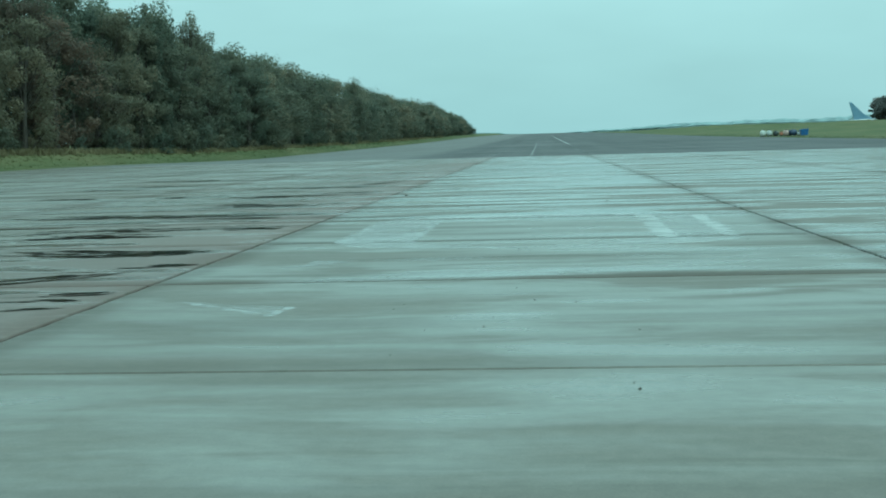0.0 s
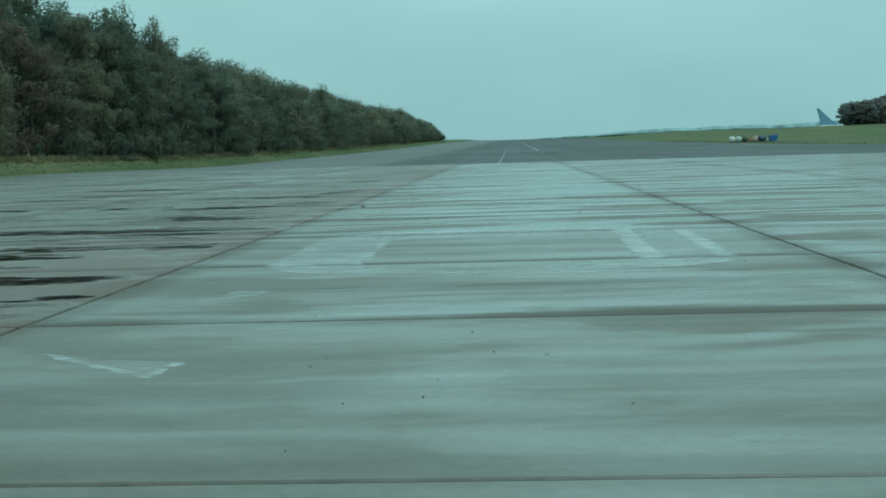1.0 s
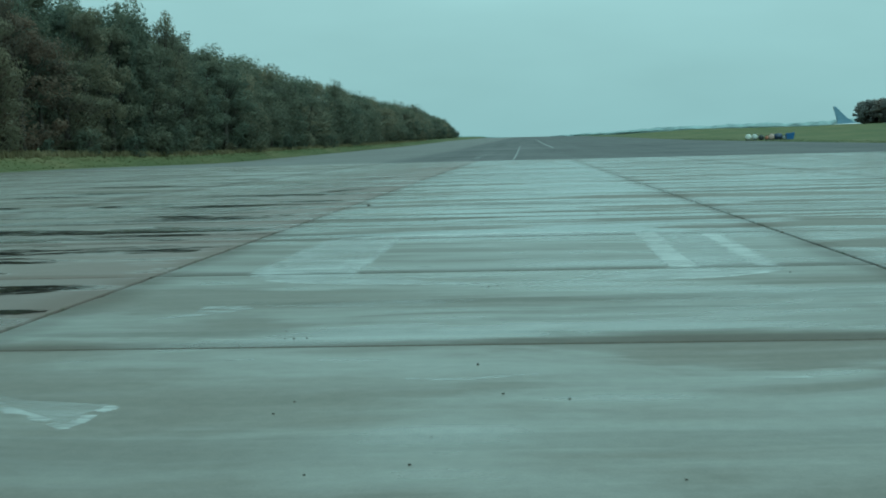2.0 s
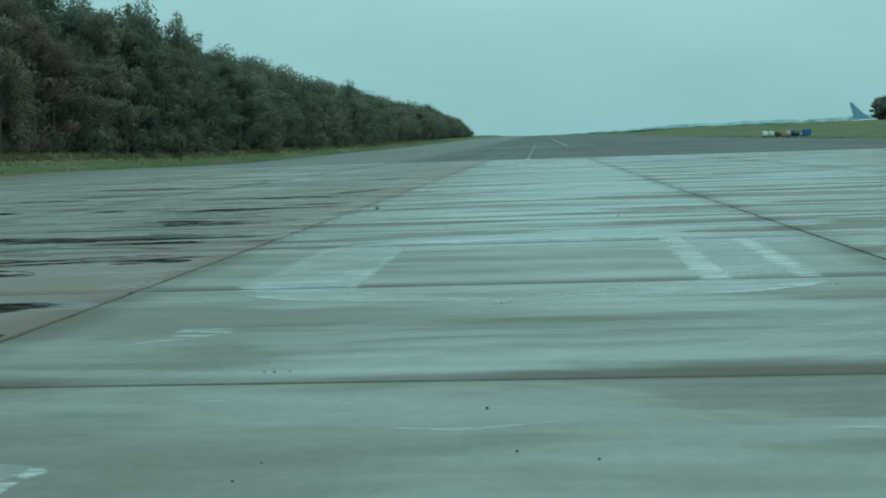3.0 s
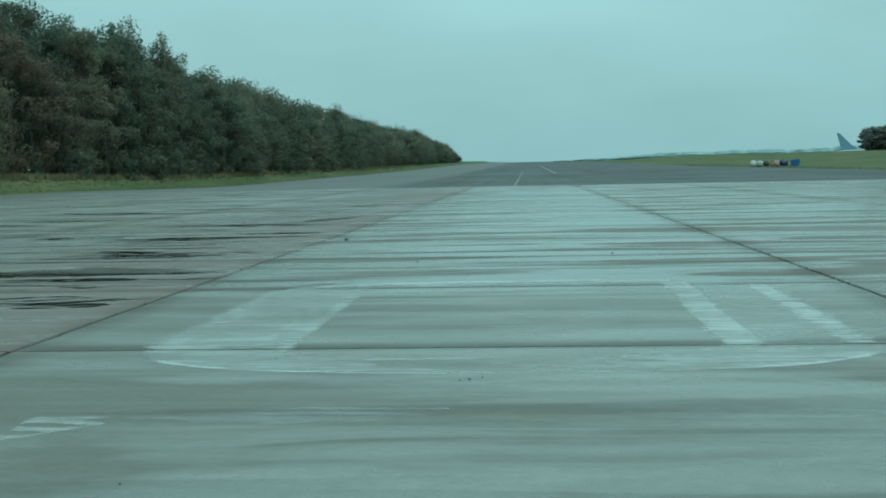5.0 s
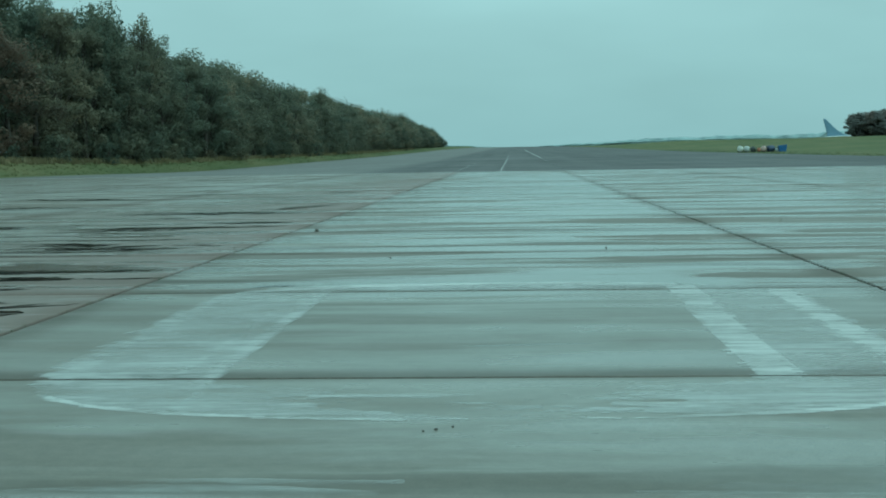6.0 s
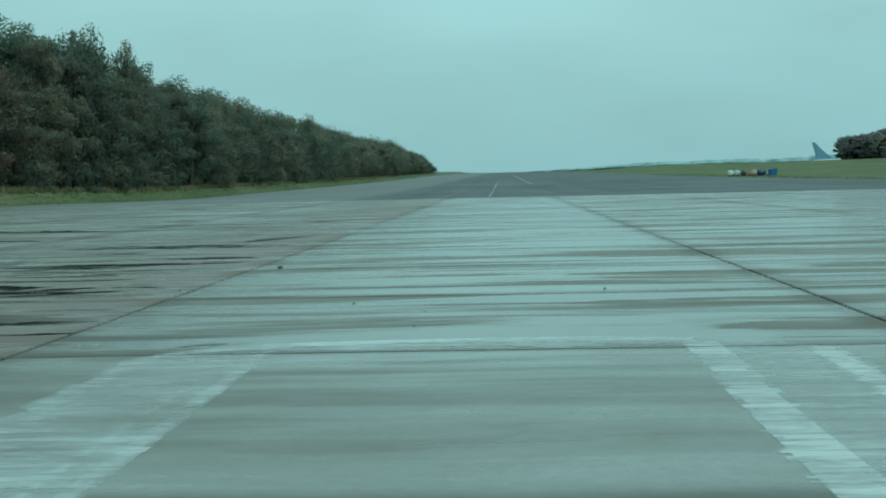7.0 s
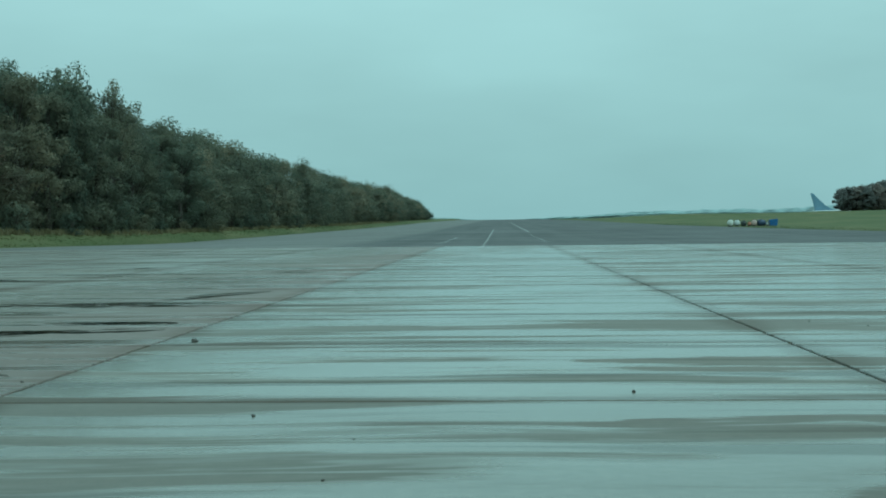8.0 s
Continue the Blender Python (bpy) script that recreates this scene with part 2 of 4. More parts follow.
    col = blend(t, calc(t, "MULTIPLY", tide, 0.45), col, (0.072, 0.062, 0.052))
    col = blend(t, calc(t, "MULTIPLY", silt, 0.55), col, (0.105, 0.085, 0.072))
    brown = node(t, "ShaderNodeMapRange", {"Value": px, "From Min": -9.5, "From Max": -5.0, "To Min": 0.16, "To Max": 0.78}).outputs[0]
    col = blend(t, calc(t, "MULTIPLY", beside, brown), col, (0.128, 0.093, 0.085))
    col = blend(t, calc(t, "MULTIPLY", beside, 0.03), col, (0.02, 0.02, 0.02))
    col = blend(t, calc(t, "MULTIPLY", right, 0.25), col, (0.13, 0.115, 0.105))
    col = blend(t, 1.0, col, ramp(t, grain, [(0.3, 0.85), (0.7, 1.12)]), "MULTIPLY")
    col = blend(t, 1.0, col, ramp(t, grit, [(0.35, 0.88), (0.65, 1.08)]), "MULTIPLY")
    col = blend(t, 1.0, col, ramp(t, one, [(0.0, 0.90), (1.0, 1.08)]), "MULTIPLY")
    col = blend(t, 1.0, col, (1.02, 1.0, 0.92), "MULTIPLY")
    col = blend(t, calc(t, "MULTIPLY", puddle, 0.85), col, (0.030, 0.028, 0.024))
    rough = node(t, "ShaderNodeMapRange", {"Value": film, "To Min": 0.54, "To Max": 0.12}).outputs[0]
    rough = calc(t, "MULTIPLY_ADD", calc(t, "MAXIMUM", dirt, calc(t, "MAXIMUM", lines, tide)), 0.14, rough)
    rough = calc(t, "MULTIPLY_ADD", outer, 0.20, rough)
    rough = calc(t, "MULTIPLY", rough, calc(t, "MULTIPLY_ADD", puddle, -0.9, 1.0))
    relief = calc(t, "ADD", calc(t, "MULTIPLY", grain, 0.0012), calc(t, "MULTIPLY", grit, 0.003))
    relief = calc(t, "MULTIPLY", relief, calc(t, "SUBTRACT", 1.0, puddle))
    bump = node(t, "ShaderNodeBump", {"Height": relief, "Strength": 0.5, "Distance": 1.0})
    # silt and dirt are porous and hardly shine
    dull = calc(t, "MAXIMUM", calc(t, "MAXIMUM", calc(t, "MULTIPLY", dirt, 0.6), calc(t, "MULTIPLY", lines, 0.8)), calc(t, "MAXIMUM", calc(t, "MULTIPLY", tide, 0.6), calc(t, "MULTIPLY", silt, 0.3)))
    shine = calc(t, "MULTIPLY_ADD", dull, -0.30, 0.5)
    shine = calc(t, "MAXIMUM", shine, calc(t, "MULTIPLY", puddle, 0.5))
    p = node(t, "ShaderNodeBsdfPrincipled", {"Base Color": col, "Roughness": rough, "IOR": 1.56, "Specular IOR Level": shine, "Normal": bump.outputs[0]})
    finish(t, p.outputs[0])
    return m


def asphalt_mat():
    m, t = material("wet_asphalt")
    pos = node(t, "ShaderNodeNewGeometry").outputs["Position"]
    grain = noise_tex(t, pos, 45.0, 3.0, 0.6)
    patch = noise_tex(t, mapped(t, pos, (0.05, 0.02, 1)), 1.0, 4.0)
    lanes = noise_tex(t, mapped(t, pos, (0.35, 0.004, 1)), 1.0, 2.0)
    col = ramp(t, patch, [(0.3, (0.052, 0.051, 0.052)), (0.7, (0.080, 0.079, 0.080))])
    col = blend(t, 1.0, col, ramp(t, grain, [(0.3, 0.7), (0.7, 1.3)]), "MULTIPLY")
    col = blend(t, 1.0, col, ramp(t, lanes, [(0.35, 0.82), (0.65, 1.15)]), "MULTIPLY")
    streak = noise_tex(t, mapped(t, pos, (0.06, 0.16, 1), (3.0, 1.0, 0)), 1.0, 4.0, 0.6, 0.5)
    col = blend(t, 1.0, col, ramp(t, streak, [(0.35, 0.80), (0.65, 1.2)]), "MULTIPLY")
    px = node(t, "ShaderNodeSeparateXYZ", {0: pos}).outputs[0]
    old = node(t, "ShaderNodeMapRange", {"Value": calc(t, "MULTIPLY_ADD", patch, 4.0, px), "From Min": -9.5, "From Max": -12.5}).outputs[0]
    col = blend(t, calc(t, "MULTIPLY", old, 0.6), col, blend(t, streak, (0.110, 0.104, 0.098), (0.205, 0.198, 0.188)))
    rough = node(t, "ShaderNodeMapRange", {"Value": streak, "From Min": 0.3, "From Max": 0.7, "To Min": 0.88, "To Max": 0.62}).outputs[0]
    bump = node(t, "ShaderNodeBump", {"Height": grain, "Strength": 0.6, "Distance": 0.006})
    p = node(t, "ShaderNodeBsdfPrincipled", {"Base Color": col, "Roughness": rough, "Specular IOR Level": 0.42, "Normal": bump.outputs[0]})
    finish(t, p.outputs[0])
    return m


def grass_mat():
    m, t = material("meadow_grass")
    pos = node(t, "ShaderNodeNewGeometry").outputs["Position"]
    n1 = noise_tex(t, mapped(t, pos, (0.5, 0.16, 1)), 0.16, 5.0, 0.62)
    n2 = noise_tex(t, pos, 2.5, 4.0, 0.6)
    col = ramp(t, n1, [(0.3, (0.060, 0.076, 0.029)), (0.5, (0.087, 0.098, 0.042)), (0.70, (0.128, 0.120, 0.058))])
    col = blend(t, 1.0, col, ramp(t, n2, [(0.3, 0.84), (0.7, 1.15)]), "MULTIPLY")
    bump = node(t, "ShaderNodeBump", {"Height": n2, "Strength": 0.5, "Distance": 0.08})
    p = node(t, "ShaderNodeBsdfPrincipled", {"Base Color": col, "Roughness": 0.85, "Specular IOR Level": 0.15, "Normal": bump.outputs[0]})
    finish(t, p.outputs[0])
    return m


def foliage(name, dark, mid, light):
    m, t = material(name)
    g = node(t, "ShaderNodeNewGeometry")
    one = node(t, "ShaderNodeObjectInfo").outputs["Random"]
    isl = g.outputs["Random Per Island"]
    n = noise_tex(t, g.outputs["Position"], 0.24, 3.0, 0.55)
    f = calc(t, "ADD", calc(t, "MULTIPLY", n, 0.95), calc(t, "MULTIPLY", isl, 0.05))
    col = ramp(t, f, [(0.25, dark), (0.5, mid), (0.75, light)])
    col = blend(t, 1.0, col, ramp(t, one, [(0.0, (0.72, 0.74, 0.72)), (0.5, (1.0, 1.0, 1.0)), (1.0, (1.28, 1.12, 1.05))]), "MULTIPLY")
    p = node(t, "ShaderNodeBsdfPrincipled", {"Base Color": col, "Roughness": 0.6, "Specular IOR Level": 0.25})
    tr = node(t, "ShaderNodeBsdfTranslucent", {"Color": col})
    mix = node(t, "ShaderNodeMixShader", {0: 0.55, 1: p.outputs[0], 2: tr.outputs[0]})
    finish(t, mix.outputs[0])
    return m


def worn_paint(name, amount, colour=(0.62, 0.63, 0.60)):
    """Old road paint, scrubbed off in streaks; amount is how much is left."""
    m, t = material(name)
    pos = node(t, "ShaderNodeNewGeometry").outputs["Position"]
    a = noise_tex(t, mapped(t, pos, (0.8, 7.5, 1)), 1.0, 5.0, 0.6, 0.5)
    b = noise_tex(t, mapped(t, pos, (7.0, 22.0, 1)), 1.0, 4.0, 0.65)
    c = noise_tex(t, mapped(t, pos, (0.7, 0.9, 1), (4, 2, 0)), 1.0, 3.0)
    f = calc(t, "ADD", calc(t, "MULTIPLY", a, 0.52), calc(t, "ADD", calc(t, "MULTIPLY", b, 0.13), calc(t, "MULTIPLY", c, 0.35)))
    left = node(t, "ShaderNodeMapRange", {"Value": f, "From Min": 0.58 - 0.34 * amount, "From Max": 0.76 - 0.24 * amount, "To Max": min(1.0, 0.25 + amount * 0.72)}).outputs[0]
    col = blend(t, 1.0, colour, ramp(t, b, [(0.3, 0.8), (0.7, 1.05)]), "MULTIPLY")
    p = node(t, "ShaderNodeBsdfPrincipled", {"Base Color": col, "Roughness": 0.38})
    clear = node(t, "ShaderNodeBsdfTransparent")
    mix = node(t, "ShaderNodeMixShader", {0: left, 1: clear.outputs[0], 2: p.outputs[0]})
    finish(t, mix.outputs[0])
    return m


CONCRETE = wet_concrete()
ASPHALT = asphalt_mat()
GRASS = grass_mat()
SEALANT = simple("joint_sealant", (0.022, 0.019, 0.016), 0.6, vary=0.35, grain=5.0)
PAINT = worn_paint("worn_white_paint", 0.66, (0.50, 0.51, 0.50))
PAINT_MID = worn_paint("weathered_white_paint", 0.80, (0.54, 0.55, 0.54))
PAINT_FAINT = worn_paint("faint_white_paint", 0.60, (0.49, 0.505, 0.50))
PAINT_TRACE = worn_paint("trace_of_white_paint", 0.44, (0.47, 0.48, 0.47))
BARK = simple("bark", (0.045, 0.040, 0.032), 0.9, vary=0.35, grain=3.0, bump=0.03)
LEAF_DARK = foliage("dark_green_leaves", (0.078, 0.097, 0.077), (0.127, 0.150, 0.114), (0.203, 0.214, 0.154))
LEAF_OLIVE = foliage("olive_leaves", (0.089, 0.097, 0.077), (0.146, 0.157, 0.114), (0.235, 0.226, 0.161))
LEAF_RUST = foliage("russet_leaves", (0.080, 0.072, 0.059), (0.139, 0.118, 0.092), (0.225, 0.186, 0.138))
# copse leaves paled and greyed: distance haze put into the base colour
LEAF_HAZED = foliage("hazed_leaves", (0.24, 0.245, 0.235), (0.25, 0.255, 0.245), (0.26, 0.265, 0.255))
STONE = simple("dark_stone", (0.055, 0.050, 0.042), 0.7, vary=0.4, grain=30.0)
RUBBER = simple("tyre_rubber", (0.02, 0.02, 0.02), 0.7)


# ---- mesh helpers ----
def mesh_from(name, verts, faces, mat=None, smooth=False):
    me = bpy.data.meshes.new(name)
    me.from_pydata([tuple(v) for v in verts], [], [tuple(f) for f in faces])
    if mat:
        me.materials.append(mat)
    if smooth:
        me.polygons.foreach_set("use_smooth", [True] * len(me.polygons))
    me.update()
    return me


def part_mesh(name, me, parent, label=""):
    ob = new(name, me)
    ob.parent = parent
    return tagged(ob, label) if label else ob


def part(name, bm, mat, parent, label="", smooth=False):
    """Links a bmesh as one mesh object under a thing or a part."""
    me = bpy.data.meshes.new(name)
    bm.to_mesh(me)
    bm.free()
    me.materials.append(mat)
    if smooth:
        me.polygons.foreach_set("use_smooth", [True] * len(me.polygons))
    return part_mesh(name, me, parent, label)


def smooth01(v, a, b):
    u = np.clip((np.asarray(v, dtype=float) - a) / (b - a), 0, 1)
    return u * u * (3 - 2 * u)


# ---- the lie of the land ----
PAVE_L, PAVE_R = JOINT_X - 6 * SLAB_W, JOINT_X + 6 * SLAB_W
PAVE_BACK, PAVE_END = JOINT_Y - 4 * SLAB_L, JOINT_Y + 20 * SLAB_L


def rise(x, y):
    """Height of the runway's surface: level by the camera, climbing gently to a far crest."""
    y = np.asarray(y, dtype=float)
    x = np.asarray(x, dtype=float)
    d = np.clip(y - PAVE_END, 0, 1400)
    soft = d * d / (d + 60.0)
    z = 0.0067 * soft - 0.8 * smooth01(-x, 10, 46) * smooth01(y, 115, 210) * (1 - smooth01(y, 420, 900))
    z = z - 0.0020 * soft * smooth01(x, 0, 60) * (1 - smooth01(y, 300, 800))
    return z


def field(x, y):
    """Height of the grass: a bank under the wood, and a swell on the far side with a dip behind it."""
    z = rise(x, y) + 0.03
    z = z + 1.5 * smooth01(-np.asarray(x), -PAVE_L + 0.3, -PAVE_L + 6.5)
    swell = smooth01(x, 60, 160)
    z = z + swell * 4.4 * smooth01(y, 150, 560) * (1 - smooth01(y, 1000, 1600))
    z = z - 8.5 * smooth01(x, 110, 150) * smooth01(y, 600, 660) * (1 - smooth01(y, 900, 1100))
    return z


def sheet(name, xs, ys, height, mat):
    xs, ys = np.asarray(xs, float), np.asarray(ys, float)
    gx, gy = np.meshgrid(xs, ys)
    gz = height(gx, gy)
    v = np.stack([gx.ravel(), gy.ravel(), gz.ravel()], 1)
    nx = len(xs)
    f = [(j * nx + i, j * nx + i + 1, (j + 1) * nx + i + 1, (j + 1) * nx + i) for j in range(len(ys) - 1) for i in range(nx - 1)]
    return mesh_from(name, v, f, mat, True)


def ground_height(x, y):
    z = field(x, y)
    on = (x > PAVE_L + 0.3) & (x < PAVE_R + 0.3) & (y > PAVE_BACK + 0.3) & (y < 1500)
    return np.where(on, rise(x, y) - 0.25, z)


gx = [-4000, -2000, -900, -400, -200, -120, -80, -66, -58, -54, -52, -50, -48, PAVE_L, PAVE_L + 0.4, -41, -33, -20, 0, 20, 40, PAVE_R, PAVE_R + 0.4,
      60, 66, 74, 84, 96, 110, 116, 122, 128, 134, 140, 146, 152, 165, 180, 200, 240, 300, 400, 700, 1400, 2500, 4000]
gy = [-4000, -1500, -500, -150, -60, PAVE_BACK - 0.1, PAVE_BACK + 0.4] + list(range(10, 120, 12)) + list(range(120, 720, 15)) + \
     list(range(720, 1500, 40)) + [1499, 1501, 1700, 2100, 2800, 4000]
ground = new("ground", sheet("ground", gx, gy, ground_height, GRASS))
tagged(ground, "rough green airfield grass running to the horizon", "grass", kind="structure")

# asphalt runway beyond the concrete
run_y = [PAVE_END + 0.02] + list(np.arange(PAVE_END + 4, 1500, 14.0))
run_x = [PAVE_L, -44, -41, -37, -33, -28, -22, -15, -5, 5, 15, 30, 45, PAVE_R]
runway = new("runway", sheet("runway", run_x, run_y, lambda x, y: rise(x, y) - 0.004, ASPHALT))
tagged(runway, "dark wet asphalt runway with worn white lines", "runway", kind="structure")


def line_on_runway(name, x, y0, y1, width, mat, label):
    ys = np.arange(y0, y1 + 0.1, 5.0)
    me = sheet(name, [x - width / 2, x + width / 2], ys, lambda a, b: rise(a, b) + 0.012, mat)
    return tagged(new(name, me), label, "road marking", "runway lines", "structure")


line_on_runway("runway_line", -0.75, PAVE_END + 2, 285, 0.20, PAINT, "short worn white line on dark asphalt")
line_on_runway("runway_line", 4.9, PAVE_END + 1, 235, 0.28, PAINT_TRACE, "faded white line on dark asphalt")
line_on_runway("runway_line", 5.4, 235, 620, 0.34, PAINT_MID, "bright white line on dark asphalt")
line_on_runway("runway_line", -4.75, PAVE_END + 1, 180, 0.40, PAINT_TRACE, "very faint white line on dark asphalt")

# ---- the wood along the runway ----
def tree_meshes(seed, tall, wide, clumps, per, size, leaf_mat, low=0.06, ragged=0.25, whole=0.35):
    """Trunk with limbs, and a crown of many small leaf sprays set in clumps round the limbs' ends."""
    rng = np.random.default_rng(seed)
    tv, tf = [], []

    def tube(points, radii, sides=6):
        base = len(tv)
        for (p, r) in zip(points, radii):
            for k in range(sides):
                a = 2 * math.pi * k / sides
                tv.append((p[0] + r * math.cos(a), p[1] + r * math.sin(a), p[2]))
        for i in range(len(points) - 1):
            for k in range(sides):
                k2 = (k + 1) % sides
                tf.append((base + i * sides + k, base + i * sides + k2, base + (i + 1) * sides + k2, base + (i + 1) * sides + k))

    lean = rng.normal(0, 0.25, 2)
    spine = [np.array([lean[0] * u * u * 2, lean[1] * u * u * 2, u * tall * 0.9]) for u in np.linspace(0, 1, 7)]
    r0 = 0.018 * tall
    tube(spine, [r0 * (1.25 - u) + 0.02 for u in np.linspace(0, 1, 7)])
    cs, rs = [], []
    for i in range(clumps):
        u = low + (1 - low) * rng.random() ** 0.85
        prof = math.sin(math.pi * (0.10 + 0.86 * u ** 0.8)) ** 0.6
        a = rng.random() * 2 * math.pi
        rad = wide * prof * (0.35 + 0.65 * math.sqrt(rng.random())) * (1 + rng.normal(0, ragged * 0.5))
        c = np.array([rad * math.cos(a), rad * math.sin(a), u * tall * (1 + rng.normal(0, 0.02))])
        cs.append(c)
        rs.append(rng.uniform(0.6, 1.4) * wide * (0.40 if clumps < 50 else 0.28))
        if i % 3 == 0:
            s = spine[min(5, int(max(0.05, u - 0.18) * 6))]
            mid = (s + c) / 2 + np.array([0, 0, -0.3])
            tube([s, mid, c], [0.10, 0.06, 0.02], 4)
    cs, rs = np.array(cs), np.array(rs)
    n = clumps * per
    which = np.repeat(np.arange(clumps), per)
    d = rng.normal(size=(n, 3))
    d /= np.linalg.norm(d, axis=1)[:, None]
    shape = rng.uniform((0.75, 0.75, 0.70), (1.35, 1.35, 1.20), (clumps, 3))[which]
    out = rs[which, None] * (0.46 + 0.54 * rng.random((n, 1)) ** 0.5)
    p = cs[which] + d * shape * out
    p[:, 2] = np.maximum(p[:, 2], 0.15)
    nrm = d + rng.normal(0, 0.36, (n, 3)) + np.array([0, 0, 0.35])
    nrm /= np.linalg.norm(nrm, axis=1)[:, None]
    up = rng.normal(size=(n, 3))
    tx = np.cross(nrm, up)
    tx /= np.linalg.norm(tx, axis=1)[:, None]
    ty = np.cross(nrm, tx)
    sz = size * rng.uniform(0.6, 1.35, (n, 1))
    q = np.stack([p - tx * sz * 0.5, p - ty * sz * 0.32, p + tx * sz * 0.55, p + ty * sz * 0.32], 1).reshape(-1, 3)
    faces = np.arange(n * 4).reshape(n, 4)
    crown = mesh_from("crown", q.tolist(), faces.tolist(), leaf_mat, True)
    lobe = (1.2 - whole) * d + 0.22 * nrm + whole * (p - np.array([0, 0, tall * 0.5])) / np.array([wide, wide, tall * 0.6])
    lobe /= np.linalg.norm(lobe, axis=1)[:, None]
    crown.normals_split_custom_set_from_vertices(np.repeat(lobe, 4, axis=0).tolist())
    trunk = mesh_from("trunk", tv, tf, BARK, True)
    return trunk, crown


TREE_LABELS = {LEAF_DARK: "tall dark green leafy tree in a dense wood", LEAF_OLIVE: "tall olive green leafy tree in a dense wood",
               LEAF_RUST: "leafy tree turning russet brown in a dense wood"}


def tree_thing(meshes, m, label, group="trees of the wood"):
    ob = new("tree")
    ob.matrix_basis = m
    tagged(ob, label, "tree", group)
    part_mesh("trunk", meshes[0], ob)
    part_mesh("crown", meshes[1], ob)
    return ob


NEAR = [(tree_meshes(10 + k, 17.0, 4.6, 52, 172, 0.31, mat), mat) for k, mat in enumerate((LEAF_DARK, LEAF_OLIVE, LEAF_DARK, LEAF_OLIVE, LEAF_RUST, LEAF_DARK))]
COPSE = [(tree_meshes(90 + k, 17.0, 4.0, 92, 46, 0.80, LEAF_HAZED, 0.0, 0.1, 0.9), LEAF_HAZED) for k in range(2)]
# mostly the paler olive here, so colour stands in for haze over far trees
FAR = [(tree_meshes(30 + k, 17.0, 4.8, 34, 130, 0.44, mat, whole=0.6), mat) for k, mat in enumerate((LEAF_OLIVE, LEAF_OLIVE, LEAF_DARK, LEAF_OLIVE))]
FARTHEST = [(tree_meshes(60 + k, 17.0, 4.8, 30, 80, 0.60, mat, whole=0.8), mat) for k, mat in enumerate((LEAF_OLIVE, LEAF_DARK, LEAF_OLIVE))]
SPARSE = (tree_meshes(51, 17.0, 2.7, 80, 42, 0.27, LEAF_OLIVE, 0.5, 0.6), LEAF_OLIVE)


def crest_of_wood(x, y):
    """Height of the treetops of the row at x, so that all rows share one skyline seen from the runway."""
    k = abs(x) / 52.0
    h = np.interp(y / k, [60, 131, 150, 160, 178, 186, 205, 217, 240, 300, 345, 400, 470, 600, 640, 760, 880, 930],
                  [19.4, 19.8, 20.1, 19.9, 19.4, 18.9, 18.7, 18.4, 18.4, 17.9, 18.4, 17.9, 18.3, 19.2, 18.4, 17.8, 16.4, 13.0])
    return 1.5 + (float(h) - 1.5) * k


def plant(meshes, x, y, top, label, wide=1.0, r=None):
    base = float(field(x, y)) - 0.1
    turn = Matrix.Rotation((r or rng).random() * 6.28, 4, "Z")
    return tree_thing(meshes, Matrix.Translation((x, y, base)) @ turn @ Matrix.Diagonal((wide, wide, (top - base) / 17.9, 1)), label)


rng = random.Random(7)
y = 92.0
while y < 975:
    far = y > 330
    for depth in range(3):
        if depth == 2 and far:
            continue
        x = -56.3 - depth * 5.2 + rng.uniform(-2.0, 1.8)
        yy = y + rng.uniform(-1.4, 1.4) + depth * 3.6
        top = crest_of_wood(x, yy) * (rng.uniform(0.62, 0.98), rng.uniform(0.95, 1.015), rng.uniform(0.80, 0.92))[depth]
        meshes, mat = rng.choice(FARTHEST) if yy > 520 else (rng.choice(FAR) if yy > 240 or depth == 2 else rng.choice(NEAR[:4]))
        if depth == 0 and not far and 136 < yy < 157:
            meshes, mat = NEAR[4]
        plant(meshes, x, yy, top, TREE_LABELS[mat], rng.uniform(0.85, 1.25) if depth < 2 else 1.3)
    y += rng.uniform(6.4, 8.4)
# a few that stand above the rest
for x, yy, top, wide in ((-55.5, 180.0, 23.6, 0.75), (-56.5, 184.5, 22.6, 0.7), (-56.0, 374.0, 20.8, 0.8), (-56.0, 655.0, 22.4, 1.0), (-57.0, 958.0, 15.5, 1.0)):
    plant(NEAR[0][0] if yy < 330 else FAR[0][0], x, yy, top, "dark tree standing taller than the wood round it", wide)
for x, yy, top, wide in ((-55.9, 181.5, 23.2, 0.72), (-56.2, 178.0, 22.4, 0.7)):
    plant(FAR[2][0], x, yy, top, "dark tree standing taller than the wood round it", wide)
for x, yy, top in ((-55.0, 196.0, 23.2), (-55.3, 200.5, 22.2), (-54.8, 205.0, 20.8)):
    plant(SPARSE[0], x, yy, top, "thin sparse tree with feathery twigs above the wood")

